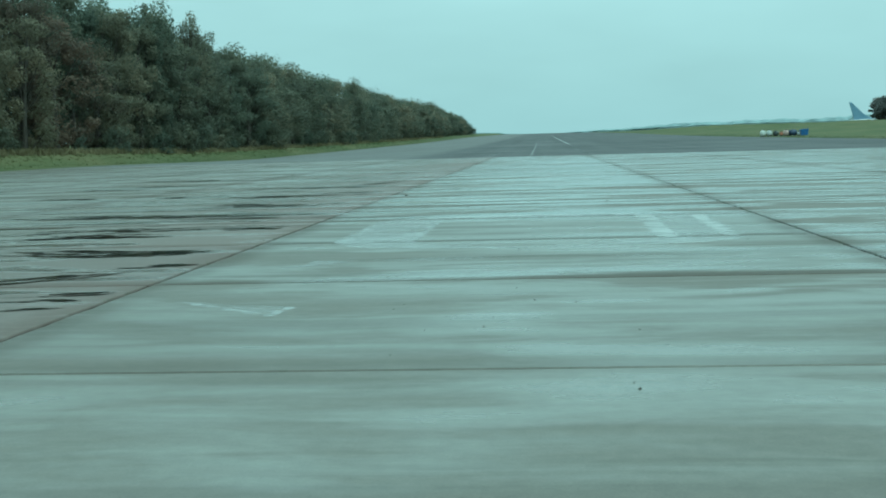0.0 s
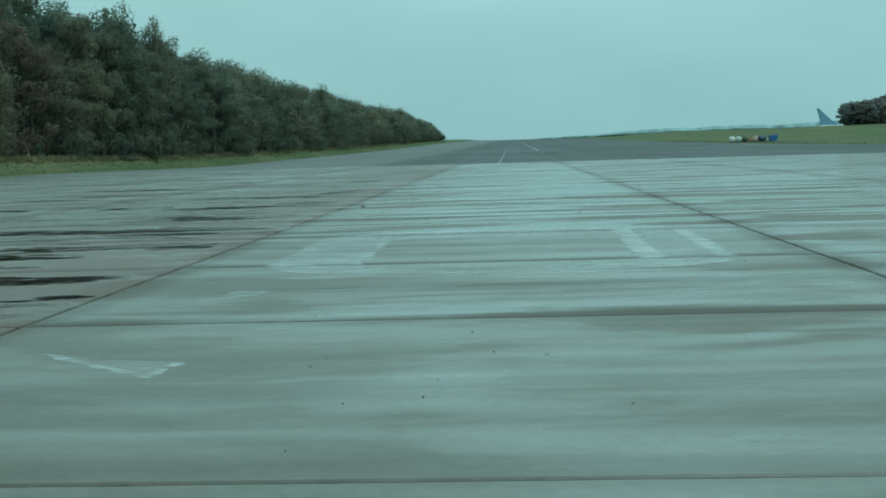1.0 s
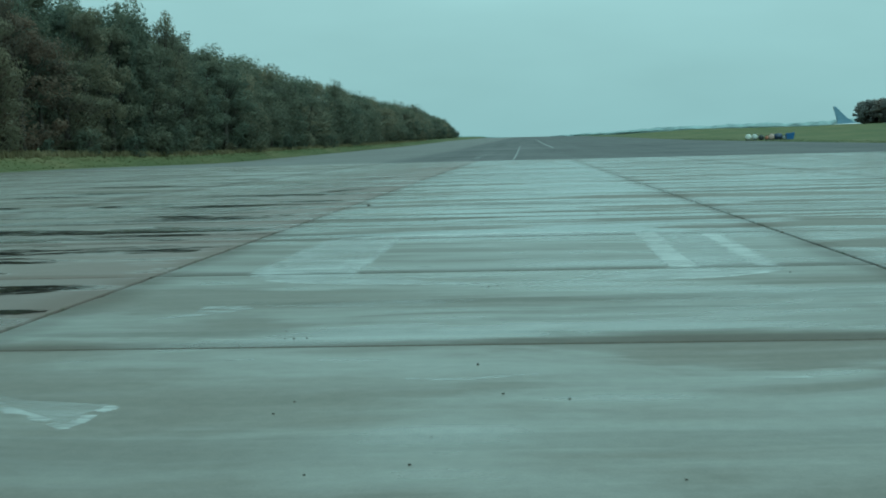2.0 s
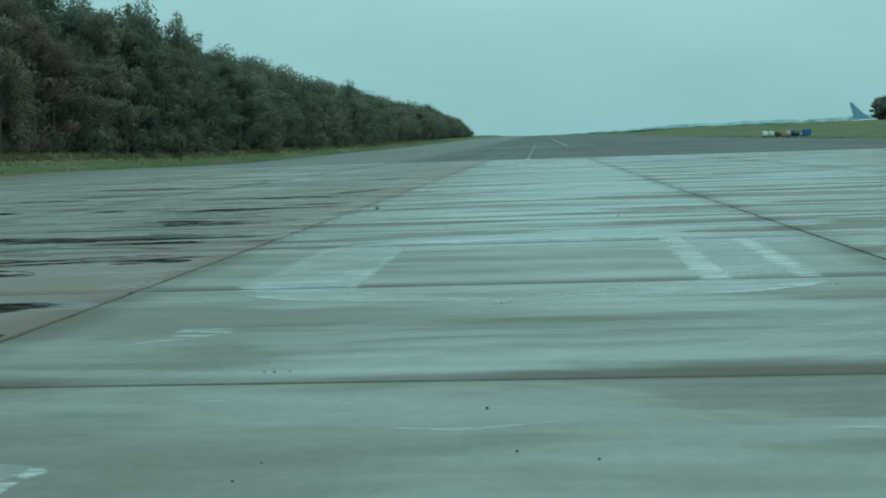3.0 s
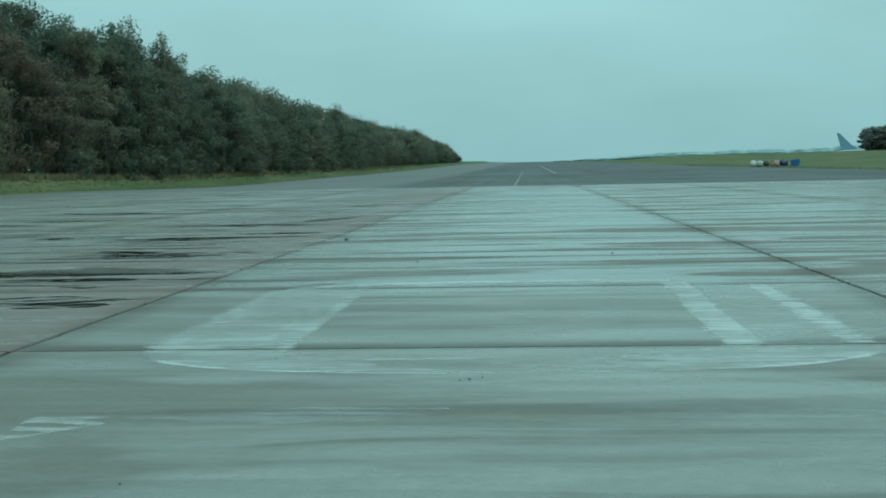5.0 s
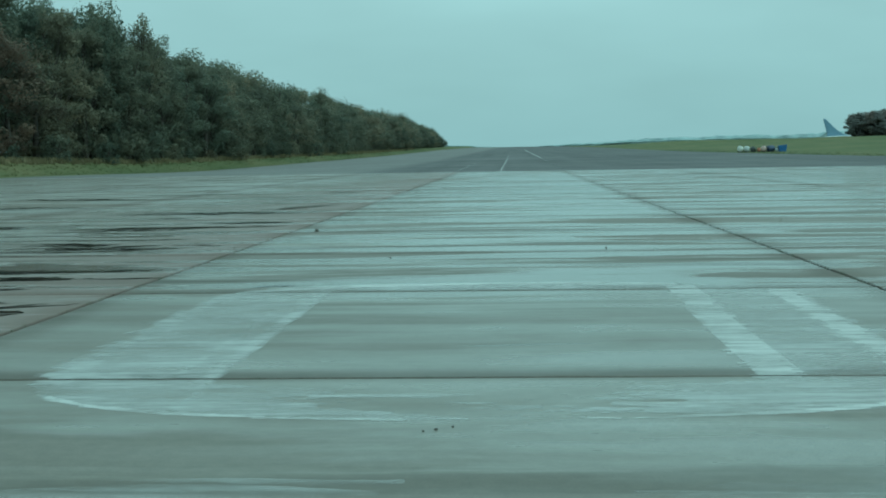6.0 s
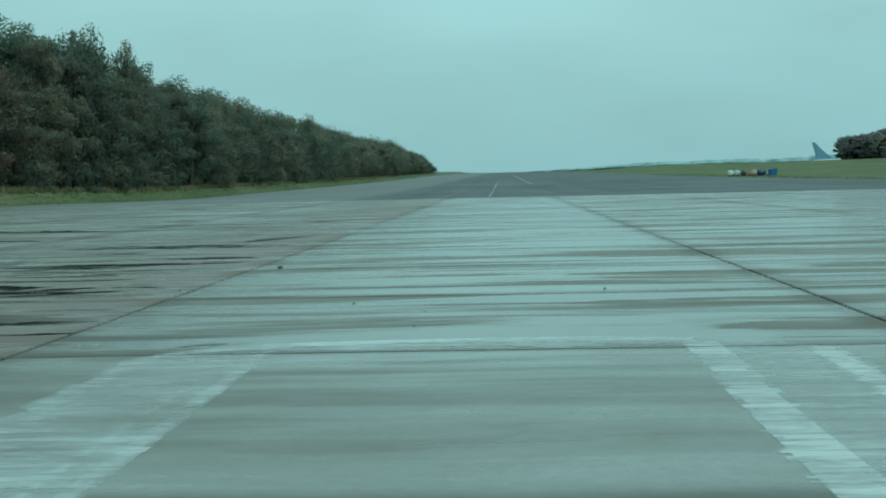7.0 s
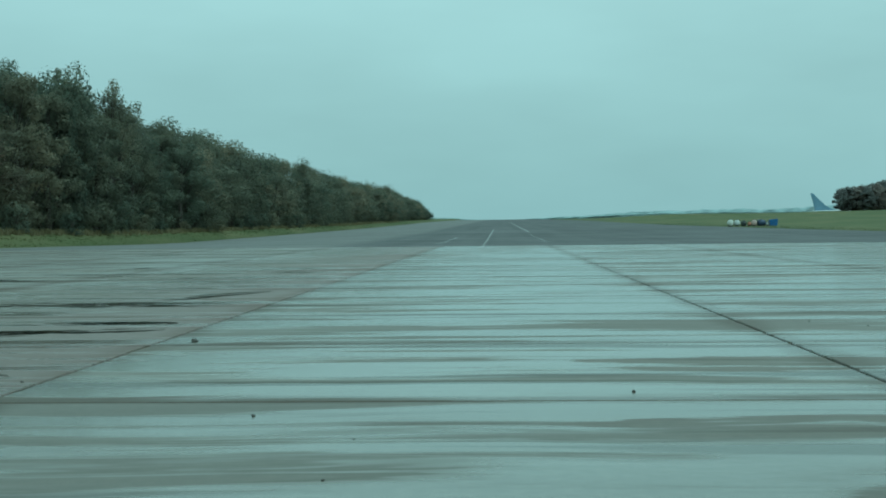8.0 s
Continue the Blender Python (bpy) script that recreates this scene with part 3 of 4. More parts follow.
# low shrubs along the foot of the wood
SHRUBS = [(tree_meshes(70 + k, 2.6, 1.7, 22, 46, 0.30, mat, 0.02), mat) for k, mat in enumerate((LEAF_DARK, LEAF_OLIVE))]
y = 95.0
while y < 420:
    x = -53.3 + rng.choice((-0.8, -0.4, 0.1, 0.9, 1.6)) + rng.uniform(-0.3, 0.3)
    meshes, mat = SHRUBS[rng.choice((0, 0, 1, 0, 1))]
    ob = new("shrub")
    ob.matrix_basis = Matrix.Translation((x, y, float(field(x, y)) - 0.05)) @ Matrix.Rotation(rng.random() * 6.28, 4, "Z") @ Matrix.Scale(rng.uniform(0.6, 1.5), 4)
    tagged(ob, "low olive green shrub at the foot of a wood" if mat is LEAF_OLIVE else "low dark green shrub at the foot of a wood", "shrub", "shrubs of the wood")
    part_mesh("stem", meshes[0], ob)
    part_mesh("crown", meshes[1], ob)
    y += rng.uniform(6.0, 15.0)

# rough grass along the edges of the pavement and under the wood
def tufts(name, count, seed, place, tall, label):
    r = random.Random(seed)
    v, f = [], []
    for c in range(count):
        cx, cy = place(r)
        cz = float(field(cx, cy))
        for b in range(7):
            a, h = r.uniform(0, 6.28), tall * r.uniform(0.5, 1.3)
            bx, by = cx + r.uniform(-0.2, 0.2), cy + r.uniform(-0.2, 0.2)
            k = len(v)
            w = 0.05 if tall < 0.5 else 0.09
            v += [(bx - w * math.sin(a), by + w * math.cos(a), cz - 0.05), (bx + w * math.sin(a), by - w * math.cos(a), cz - 0.05),
                  (bx + h * 0.35 * math.cos(a), by + h * 0.35 * math.sin(a), cz + h)]
            f.append((k, k + 1, k + 2))
    return tagged(new(name, mesh_from(name, v, f, GRASS if tall < 0.5 else BRACKEN)), label, "grass", kind="stuff")


BRACKEN = foliage("dry_bracken", (0.15, 0.13, 0.07), (0.25, 0.22, 0.125), (0.36, 0.31, 0.185))
tufts("bracken", 3000, 12, lambda r: (-52.3 + r.uniform(-1.0, 0.9), 100 + 560 * r.random() ** 1.2), 0.55, "dry brown bracken at the foot of the wood")
tufts("grass_tufts", 2600, 14, lambda r: (PAVE_L - 0.2 - 5.0 * r.random(), 95 + 420 * r.random() ** 1.5), 0.11, "rough tufts of grass on the bank below the wood")
tufts("grass_tufts", 500, 13, lambda r: (PAVE_R + 0.2 + 12.0 * r.random() ** 1.4, 200 + 300 * r.random()), 0.14, "rough tufts of grass on the pavement edge")

# copse on the far side, before the airliner
rng = random.Random(21)
for i in range(32):
    x = 146 + (i % 16) * 3.6 + rng.uniform(-0.8, 0.8)
    yy = 548 + (i // 16) * 6 + rng.uniform(-2, 2)
    base = float(field(x, yy)) - 0.1
    top = 15.8 + 5.6 * float(smooth01(x, 146, 178)) + rng.uniform(-0.4, 0.3)
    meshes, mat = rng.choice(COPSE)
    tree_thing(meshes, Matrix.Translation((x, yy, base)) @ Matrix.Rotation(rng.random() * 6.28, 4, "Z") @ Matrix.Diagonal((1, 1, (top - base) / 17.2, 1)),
               "tree in a distant copse on the grass, greyed with haze", "trees of the copse")

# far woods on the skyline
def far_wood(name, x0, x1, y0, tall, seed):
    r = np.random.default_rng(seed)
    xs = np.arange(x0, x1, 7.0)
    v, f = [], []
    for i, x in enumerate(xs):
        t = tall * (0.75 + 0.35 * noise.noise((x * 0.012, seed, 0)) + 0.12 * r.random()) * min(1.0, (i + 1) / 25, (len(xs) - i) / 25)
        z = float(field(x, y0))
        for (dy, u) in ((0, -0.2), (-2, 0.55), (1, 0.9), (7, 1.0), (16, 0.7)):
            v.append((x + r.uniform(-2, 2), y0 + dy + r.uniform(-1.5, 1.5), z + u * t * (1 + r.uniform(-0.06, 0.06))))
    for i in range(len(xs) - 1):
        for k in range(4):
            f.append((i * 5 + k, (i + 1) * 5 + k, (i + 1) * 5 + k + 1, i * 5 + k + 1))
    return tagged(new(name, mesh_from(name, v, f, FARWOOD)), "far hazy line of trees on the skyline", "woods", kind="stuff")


# pale blue-grey canopy, with the haze of distance painted into it
FARWOOD = simple("hazed_tree_canopy", (0.24, 0.305, 0.315), 0.95, vary=0.25, grain=0.08)
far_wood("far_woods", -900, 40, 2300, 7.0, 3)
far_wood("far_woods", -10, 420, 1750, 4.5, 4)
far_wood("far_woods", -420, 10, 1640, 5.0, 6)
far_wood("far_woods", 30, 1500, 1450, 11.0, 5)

# ---- parked airliner behind the swell of the field ----
def lathe(profile, sides=20):
    """A body of revolution along x from (x, radius, height) rows."""
    b = bmesh.new()
    rings = []
    for x, r, z in profile:
        rings.append([b.verts.new((x, r * math.cos(2 * math.pi * k / sides), z + r * math.sin(2 * math.pi * k / sides))) for k in range(sides)])
    for p, q in zip(rings, rings[1:]):
        for k in range(sides):
            b.faces.new((p[k], p[(k + 1) % sides], q[(k + 1) % sides], q[k]))
    b.faces.new(rings[0][::-1])
    b.faces.new(rings[-1])
    return b


def aerofoil(outline, thick, axis):
    """A tapering surface: outline of 4 points in the plane across the given axis, thicker at its middle."""
    b = bmesh.new()
    lo, hi, cen = [], [], np.mean(np.array(outline), 0)
    for p in outline:
        for side, keep in ((-1, lo), (1, hi)):
            q = list(p)
            q[axis] += side * thick
            keep.append(b.verts.new(q))
    n = len(outline)
    for k in range(n):
        b.faces.new((lo[k], lo[(k + 1) % n], hi[(k + 1) % n], hi[k]))
    b.faces.new(lo[::-1])
    b.faces.new(hi)
    bmesh.ops.bevel(b, geom=list(b.edges), offset=thick * 0.6, segments=1, affect="EDGES")
    return b


WHITE_SKIN = simple("white_aircraft_paint", (0.72, 0.73, 0.74), 0.35, vary=0.06, grain=0.6)
FIN_BLUE = simple("blue_fin_paint", (0.15, 0.235, 0.32), 0.4, vary=0.12, grain=0.7)
GREY_SKIN = simple("grey_wing_metal", (0.38, 0.40, 0.41), 0.4, metal=0.3, vary=0.1, grain=0.8)
jet = new("airliner")
tagged(jet, "parked white airliner with a dull blue tail fin", "aircraft")
part("fuselage", lathe([(0.0, 0.4, 7.6), (3, 1.2, 7.2), (9, 2.2, 6.4), (18, 3.0, 5.7), (48, 3.0, 5.5), (56, 2.7, 5.4), (61, 1.8, 5.1), (64, 0.4, 4.8)]), WHITE_SKIN, jet, smooth=True)
part("tail_fin", aerofoil([(2.2, 0, 8.2), (1.9, 0, 10.3), (-0.3, 0, 17.9), (1.1, 0, 17.9), (7.6, 0, 11.4), (11.0, 0, 9.3), (17.0, 0, 8.3)], 0.28, 1), FIN_BLUE, jet, "dull blue tail fin")
for side in (-1, 1):
    part("tailplane", aerofoil([(2.0, 0, 6.6), (0.0, side * 9.5, 7.0), (3.2, side * 9.5, 7.0), (9.5, 0, 6.6)], 0.18, 2), GREY_SKIN, jet)
    wing = part("wing", aerofoil([(26, side * 2.0, 4.4), (20, side * 29, 6.0), (24, side * 29, 6.0), (42, side * 2.0, 4.4)], 0.35, 2), GREY_SKIN, jet)
    for at in (10.5, 20):
        b = lathe([(30 - at * 0.35, 0.7, 3.4), (32 - at * 0.35, 1.1, 3.3), (36 - at * 0.35, 1.25, 3.2)], 14)
        bmesh.ops.translate(b, verts=b.verts, vec=(0, side * at, 0))
        part("engine", b, WHITE_SKIN, wing)
    b = lathe([(-0.5, 0.65, 0.65), (0.5, 0.65, 0.65)], 14)
    bmesh.ops.rotate(b, verts=b.verts, matrix=Matrix.Rotation(math.pi / 2, 3, "Z"))
    bmesh.ops.translate(b, verts=b.verts, vec=(33, side * 3, 0))
    part("main_wheel", b, RUBBER, jet)
    b = bmesh.new()
    box_at = Matrix.Translation((33, side * 3, 2.5)) @ Matrix.Diagonal((0.35, 0.35, 3.6, 1))
    bmesh.ops.create_cube(b, size=1, matrix=box_at)
    part("gear_leg", b, GREY_SKIN, jet)
jet.matrix_basis = Matrix.Translation((168.5, 704, float(field(180, 704)) + 0.2)) @ Matrix.Rotation(radians(8), 4, "Z")

# ---- a row of tanks and bins on the edge of the grass ----
def tank(colour, label, x, y, radius, length, yaw):
    mat = simple("tank_paint", colour, 0.5, vary=0.15, grain=1.5)
    ob = new("storage_tank")
    tagged(ob, label, "tank", "row of tanks on the grass edge")
    r = radius
    b = lathe([(-length / 2, r * 0.55, r + 0.15), (-length / 2 + 0.08, r * 0.85, r + 0.15), (-length / 2 + 0.22, r, r + 0.15), (length / 2 - 0.22, r, r + 0.15),
               (length / 2 - 0.08, r * 0.85, r + 0.15), (length / 2, r * 0.55, r + 0.15)], 22)
    part("shell", b, mat, ob, smooth=True)
    for u in (-0.28, 0.28):
        part("strap", lathe([(u * length - 0.05, r * 1.02, r + 0.15), (u * length + 0.05, r * 1.02, r + 0.15)], 22), RUBBER, ob)
        b = bmesh.new()
        bmesh.ops.create_cube(b, size=1, matrix=Matrix.Translation((u * length, 0, 0.15)) @ Matrix.Diagonal((0.2, r * 1.5, 0.34, 1)))
        part("cradle", b, RUBBER, ob)
    b = lathe([(-0.06, 0.22, 0), (0.06, 0.22, 0)], 12)
    bmesh.ops.rotate(b, verts=b.verts, matrix=Matrix.Rotation(math.pi / 2, 3, "Y"))
    bmesh.ops.translate(b, verts=b.verts, vec=(0, 0, 2 * r + 0.2))
    part("lid", b, RUBBER, ob)
    ob.matrix_basis = Matrix.Translation((x, y, float(field(x, y)) - 0.02)) @ Matrix.Rotation(radians(yaw), 4, "Z")
    return ob


def skip_bin(colour, label, x, y, w, d, h):
    """An open bin with sloping ends, a rim and ribs."""
    mat = simple("bin_paint", colour, 0.5, vary=0.18, grain=1.2)
    ob = new("waste_bin")
    tagged(ob, label, "bin", "row of tanks on the grass edge")
    b = bmesh.new()
    vs = bmesh.ops.create_cube(b, size=1)["verts"]
    for v in vs:
        v.co = Vector((v.co.x * (w if v.co.z > 0 else w * 0.78), v.co.y * d, (v.co.z + 0.5) * h * (1.0 if v.co.x < 0 or v.co.z < 0 else 1.12) + 0.08))
    top = [fc for fc in b.faces if fc.normal.z > 0.8 or fc.calc_center_median().z > h]
    bmesh.ops.delete(b, geom=top, context="FACES_ONLY")
    bmesh.ops.solidify(b, geom=list(b.faces), thickness=0.06)
    part("body", b, mat, ob)
    for u in (-0.3, 0.0, 0.3):
        b = bmesh.new()
        bmesh.ops.create_cube(b, size=1, matrix=Matrix.Translation((u * w, -d / 2 - 0.03, h * 0.5 + 0.08)) @ Matrix.Diagonal((0.08, 0.08, h * 0.9, 1)))
        part("rib", b, mat, ob)
    for u in (-0.3, 0.3):
        b = bmesh.new()
        bmesh.ops.create_cube(b, size=1, matrix=Matrix.Translation((u * w, 0, 0.05)) @ Matrix.Diagonal((0.12, d * 0.9, 0.12, 1)))
        part("skid", b, RUBBER, ob)
    ob.matrix_basis = Matrix.Translation((x, y, float(field(x, y)) - 0.02))
    return ob


TY = 330.0
tank((0.58, 0.60, 0.56), "round white storage tank on the grass edge", 57.3, TY, 0.75, 1.5, 75)
tank((0.46, 0.49, 0.48), "pale grey storage tank on the grass edge", 59.0, TY + 0.5, 0.72, 1.4, 70)
tank((0.04, 0.05, 0.05), "black storage tank on the grass edge", 60.7, TY + 1, 0.62, 1.4, 60)
tank((0.36, 0.16, 0.10), "small rusty orange drum on the grass edge", 62.1, TY + 1, 0.5, 0.9, 80)
tank((0.42, 0.32, 0.29), "dull pink storage tank on the grass edge", 63.3, TY + 1, 0.72, 1.4, 75)
tank((0.03, 0.05, 0.10), "navy blue storage tank on the grass edge", 65.0, TY + 1, 0.74, 2.0, 20)
tank((0.44, 0.47, 0.48), "small pale grey drum on the grass edge", 66.5, TY + 1, 0.42, 0.8, 80)
skip_bin((0.03, 0.10, 0.26), "bright blue open bin on the grass edge", 67.9, TY + 1, 2.1, 1.6, 1.5)

# ---- concrete apron: base, slabs, markings ----
def box(bm, x0, x1, y0, y1, z0, z1):
    m = Matrix.Translation(((x0 + x1) / 2, (y0 + y1) / 2, (z0 + z1) / 2)) @ Matrix.Diagonal((x1 - x0, y1 - y0, z1 - z0, 1))
    return bmesh.ops.create_cube(bm, size=1, matrix=m)["verts"]


bm = bmesh.new()
box(bm, PAVE_L, PAVE_R, PAVE_BACK, PAVE_END, -0.14, -0.065)
me = bpy.data.meshes.new("pavement")
bm.to_mesh(me)
bm.free()
me.materials.append(SEALANT)
pavement = tagged(new("pavement", me), "wet old concrete apron of large slabs with dark sealed joints", "pavement", kind="structure")


def ring_quads(keep, x0, x1, y0, y1, step, z):
    """Small quads over a rectangle wherever keep(x, y) says so."""
    v, f = [], []
    nx, ny = int(round((x1 - x0) / step)), int(round((y1 - y0) / step))
    for j in range(ny):
        for i in range(nx):
            cx, cy = x0 + (i + 0.5) * step, y0 + (j + 0.5) * step
            if not keep(cx, cy):
                continue
            b = len(v)
            h = step / 2
            v += [(cx - h, cy - h, z), (cx + h, cy - h, z), (cx + h, cy + h, z), (cx - h, cy + h, z)]
            f.append((b, b + 1, b + 2, b + 3))
    return v, f


def marking(name, keep, rect, step, mat, label, z=0.002):
    v, f = ring_quads(keep, *rect, step, z)
    return tagged(new(name, mesh_from(name, v, f, mat)), label, "road marking", "painted runway figures", "structure")


# the big figure: an upright oval, its foot and head bowed, with brighter edges
FIG_X, FIG_W, FIG_FOOT, FIG_HEAD, FIG_BOW = 0.23, 3.14, 17.62, 25.30, 1.38
IN_L, IN_R, IN_LOW, IN_HIGH = -1.64, 2.05, 18.55, 24.40


def bow(x):
    u = min(1.0, abs(x - FIG_X) / FIG_W)
    return FIG_BOW * (1 - (1 - u ** 2.6) ** 0.5)


def open_joints(y0, y1):
    """The stretch from y0 to y1 without the gaps of the cross joints."""
    spans, k = [], math.floor((y0 - JOINT_Y) / SLAB_L)
    at = y0
    while True:
        k += 1
        jy = JOINT_Y + k * SLAB_L
        if jy > y1:
            break
        if jy - 0.025 > at:
            spans.append((at, jy - 0.025))
        at = max(at, jy + 0.025)
    if at < y1:
        spans.append((at, y1))
    return spans


def columns(name, x0, x1, low, high, mat, label, z=0.002, step=0.06):
    """Paint between two curves low(x) and high(x), column by column."""
    v, f = [], []
    n = int((x1 - x0) / step)
    for i in range(n):
        a, b = x0 + (x1 - x0) * i / n, x0 + (x1 - x0) * (i + 1) / n
        mid = (a + b) / 2
        for lo, hi in open_joints(low(mid), high(mid)):
            k = len(v)
            la = low(a) if abs(lo - low(mid)) < 1e-6 else lo
            lb = low(b) if abs(lo - low(mid)) < 1e-6 else lo
            ha = high(a) if abs(hi - high(mid)) < 1e-6 else hi
            hb = high(b) if abs(hi - high(mid)) < 1e-6 else hi
            v += [(a, la, z), (b, lb, z), (b, hb, z), (a, ha, z)]
            f.append((k, k + 1, k + 2, k + 3))
    return tagged(new(name, mesh_from(name, v, f, mat)), label, "road marking", "painted runway figures", "structure")


FAINT_LABEL, EDGE_LABEL = "scrubbed remains of a large white painted figure", "worn white painted edge of a large figure"
FOOT_IN = lambda x: IN_LOW + 0.13 * abs(x - 0.2) ** 1.3


def on_joint(y):
    return abs((y - JOINT_Y) / SLAB_L - round((y - JOINT_Y) / SLAB_L)) * SLAB_L < 0.025


def streaks(x, y, seed):
    """How well the paint holds at a spot, 0 to 1: long scrubbed streaks across the lane, broken by small flakes."""
    n = 0.55 * noise.noise((x * 0.9, y * 5.0, seed)) + 0.35 * noise.noise((x * 2.6, y * 14.0, seed + 4)) + 0.25 * noise.noise((x * 9.0, y * 26.0, seed + 9))
    return 0.5 + n


def edge_in(v, a, b, soft):
    """1 well inside a to b, falling to 0 over soft metres at either end."""
    return max(0.0, min(1.0, (v - a) / soft + 0.5, (b - v) / soft + 0.5))


def scrubbed(name, left, rect, mat, label, seed, z=0.0014, dx=0.055, dy=0.016):
    """Paint over a rectangle where the streaks are stronger than the wear; left(x, y) is the share that is left."""
    x0, x1, y0, y1 = rect
    nx, ny = int((x1 - x0) / dx), int((y1 - y0) / dy)
    v, f = [], []
    for j in range(ny):
        cy = y0 + (j + 0.5) * dy
        if on_joint(cy):
            continue
        run = None
        for i in range(nx + 1):
            cx = x0 + (i + 0.5) * dx
            share = left(cx, cy) if i < nx else 0.0
            keep = share > 0.02 and streaks(cx, cy, seed) > 1.0 - share
            if keep and run is None:
                run = i
            elif not keep and run is not None:
                k = len(v)
                a, b = x0 + run * dx + 0.02 * noise.noise((run, j * 0.7, seed)), x0 + i * dx + 0.02 * noise.noise((i, j * 0.7, seed))
                v += [(a, cy - dy / 2, z), (b, cy - dy / 2, z), (b, cy + dy / 2, z), (a, cy + dy / 2, z)]
                f.append((k, k + 1, k + 2, k + 3))
                run = None
    return tagged(new(name, mesh_from(name, v, f, mat)), label, "road marking", "painted runway figures", "structure")


FIG_L, FIG_R = FIG_X - FIG_W, FIG_X + FIG_W


def upright(x, y, inner, outer):
    """Share of paint left on an upright limb: cut straight along its inner rim, worn away towards its outer one."""
    ends = edge_in(y, FIG_FOOT + bow(x), FIG_HEAD - bow(x), 0.12)
    side = 1 if outer > inner else -1
    return ends * min(1.0, max(0.0, side * (x - inner) / 0.03 + 0.5)) * min(1.0, max(0.0, side * (outer - x) / 0.40 + 0.5))


def lean(y):
    return 0.015 * (y - 19.0)


def foot(x, y):
    return edge_in(y, FIG_FOOT + bow(x), FOOT_IN(x), 0.10)


def head(x, y):
    return edge_in(y, IN_HIGH + 0.18, FIG_HEAD - bow(x), 0.12)


def torn(x):
    """Share of the foot's paint that is left: the middle is nearly bare."""
    return 0.30 + 0.62 * max(float(smooth01(-x, -0.25, 1.1)), float(smooth01(x, 0.75, 1.7)))


scrubbed("runway_figure", lambda x, y: 0.95 * upright(x, y, IN_L, FIG_L), (FIG_L - 0.2, IN_L + 0.1, 17.6, 25.3), PAINT_FAINT, FAINT_LABEL, 1.0)
scrubbed("runway_figure", lambda x, y: 0.88 * upright(x - lean(y), y, IN_R, FIG_R), (IN_R - 0.1, FIG_R + 0.3, 17.6, 25.3), PAINT_FAINT, FAINT_LABEL, 2.0)
scrubbed("runway_figure", lambda x, y: torn(x) * 0.80 * foot(x, y), (IN_L - 0.03, IN_R + 0.06, 17.55, 18.99), PAINT_FAINT, FAINT_LABEL, 3.0, 0.0018)
scrubbed("runway_figure", lambda x, y: 0.86 * head(x, y), (IN_L, IN_R, 24.5, 25.4), PAINT_FAINT, FAINT_LABEL, 4.0)
# brighter lines of paint along the figure's rims
Z2 = 0.0022
scrubbed("figure_edge", lambda x, y: 1.0 * edge_in(x, IN_L - 0.15, IN_L, 0.03), (IN_L - 0.24, IN_L + 0.08, 18.75, 24.45), PAINT, EDGE_LABEL, 5.0, Z2)
scrubbed("figure_edge", lambda x, y: 0.62 * edge_in(x, IN_L - 0.37, IN_L - 0.27, 0.04), (IN_L - 0.45, IN_L - 0.2, 19.2, 22.8), PAINT, EDGE_LABEL, 6.0, Z2)
scrubbed("figure_edge", lambda x, y: 0.62 * edge_in(x, FIG_L + 0.02, FIG_L + 0.26, 0.14), (FIG_L - 0.1, FIG_L + 0.4, 18.8, 24.1), PAINT, EDGE_LABEL, 7.0, Z2)
scrubbed("figure_edge", lambda x, y: 1.4 * edge_in(x - lean(y), IN_R, IN_R + 0.30, 0.12), (IN_R - 0.1, IN_R + 0.62, 18.95, 24.8), PAINT_MID, EDGE_LABEL, 8.0, Z2)
scrubbed("figure_edge", lambda x, y: 0.78 * edge_in(x - lean(y), FIG_R - 0.32, FIG_R - 0.04, 0.14), (FIG_R - 0.45, FIG_R + 0.2, 19.1, 24.35), PAINT_MID, EDGE_LABEL, 9.0, Z2)
scrubbed("figure_edge", lambda x, y: (0.86 if x < -0.2 else 0.5 + 0.3 * (x > 0.8)) * edge_in(y, FIG_FOOT + bow(x), FIG_FOOT + bow(x) + 0.09, 0.05), (FIG_L + 0.3, FIG_R - 0.3, 17.55, 18.95), PAINT_MID, EDGE_LABEL, 10.0, Z2, 0.04, 0.014)
scrubbed("figure_edge", lambda x, y: (0.56 if x < 0.6 else 0.5) * edge_in(y, 18.32 + 0.02 * x, 18.45 + 0.02 * x, 0.05), (-0.9, 1.7, 18.2, 18.6), PAINT, EDGE_LABEL, 11.0, Z2, 0.05, 0.014)
scrubbed("figure_edge", lambda x, y: 0.74 * edge_in(y, 18.02, 18.16, 0.08), (1.0, 2.2, 17.9, 18.3), PAINT, EDGE_LABEL, 12.0, Z2, 0.05, 0.014)
scrubbed("figure_edge", lambda x, y: 0.86 * edge_in(y, 25.0 - bow(x) * 0.9, FIG_HEAD - bow(x), 0.10), (-2.7, 2.3, 24.3, 25.4), PAINT_MID, EDGE_LABEL, 13.0, Z2)


def inside(poly, x, y):
    hit = False
    for (xa, ya), (xb, yb) in zip(poly, poly[1:] + poly[:1]):
        if (ya > y) != (yb > y) and x < (xb - xa) * (y - ya) / (yb - ya) + xa:
            hit = not hit
    return hit


def frayed(poly, x, y):
    """Inside a patch whose edges are worn into streaks."""
    return inside(poly, x + 0.03 * noise.noise((x * 2, y * 6, 1)) + 0.014 * noise.noise((x * 5, y * 18, 2)), y + 0.03 * noise.noise((x * 4, y * 5, 3)))


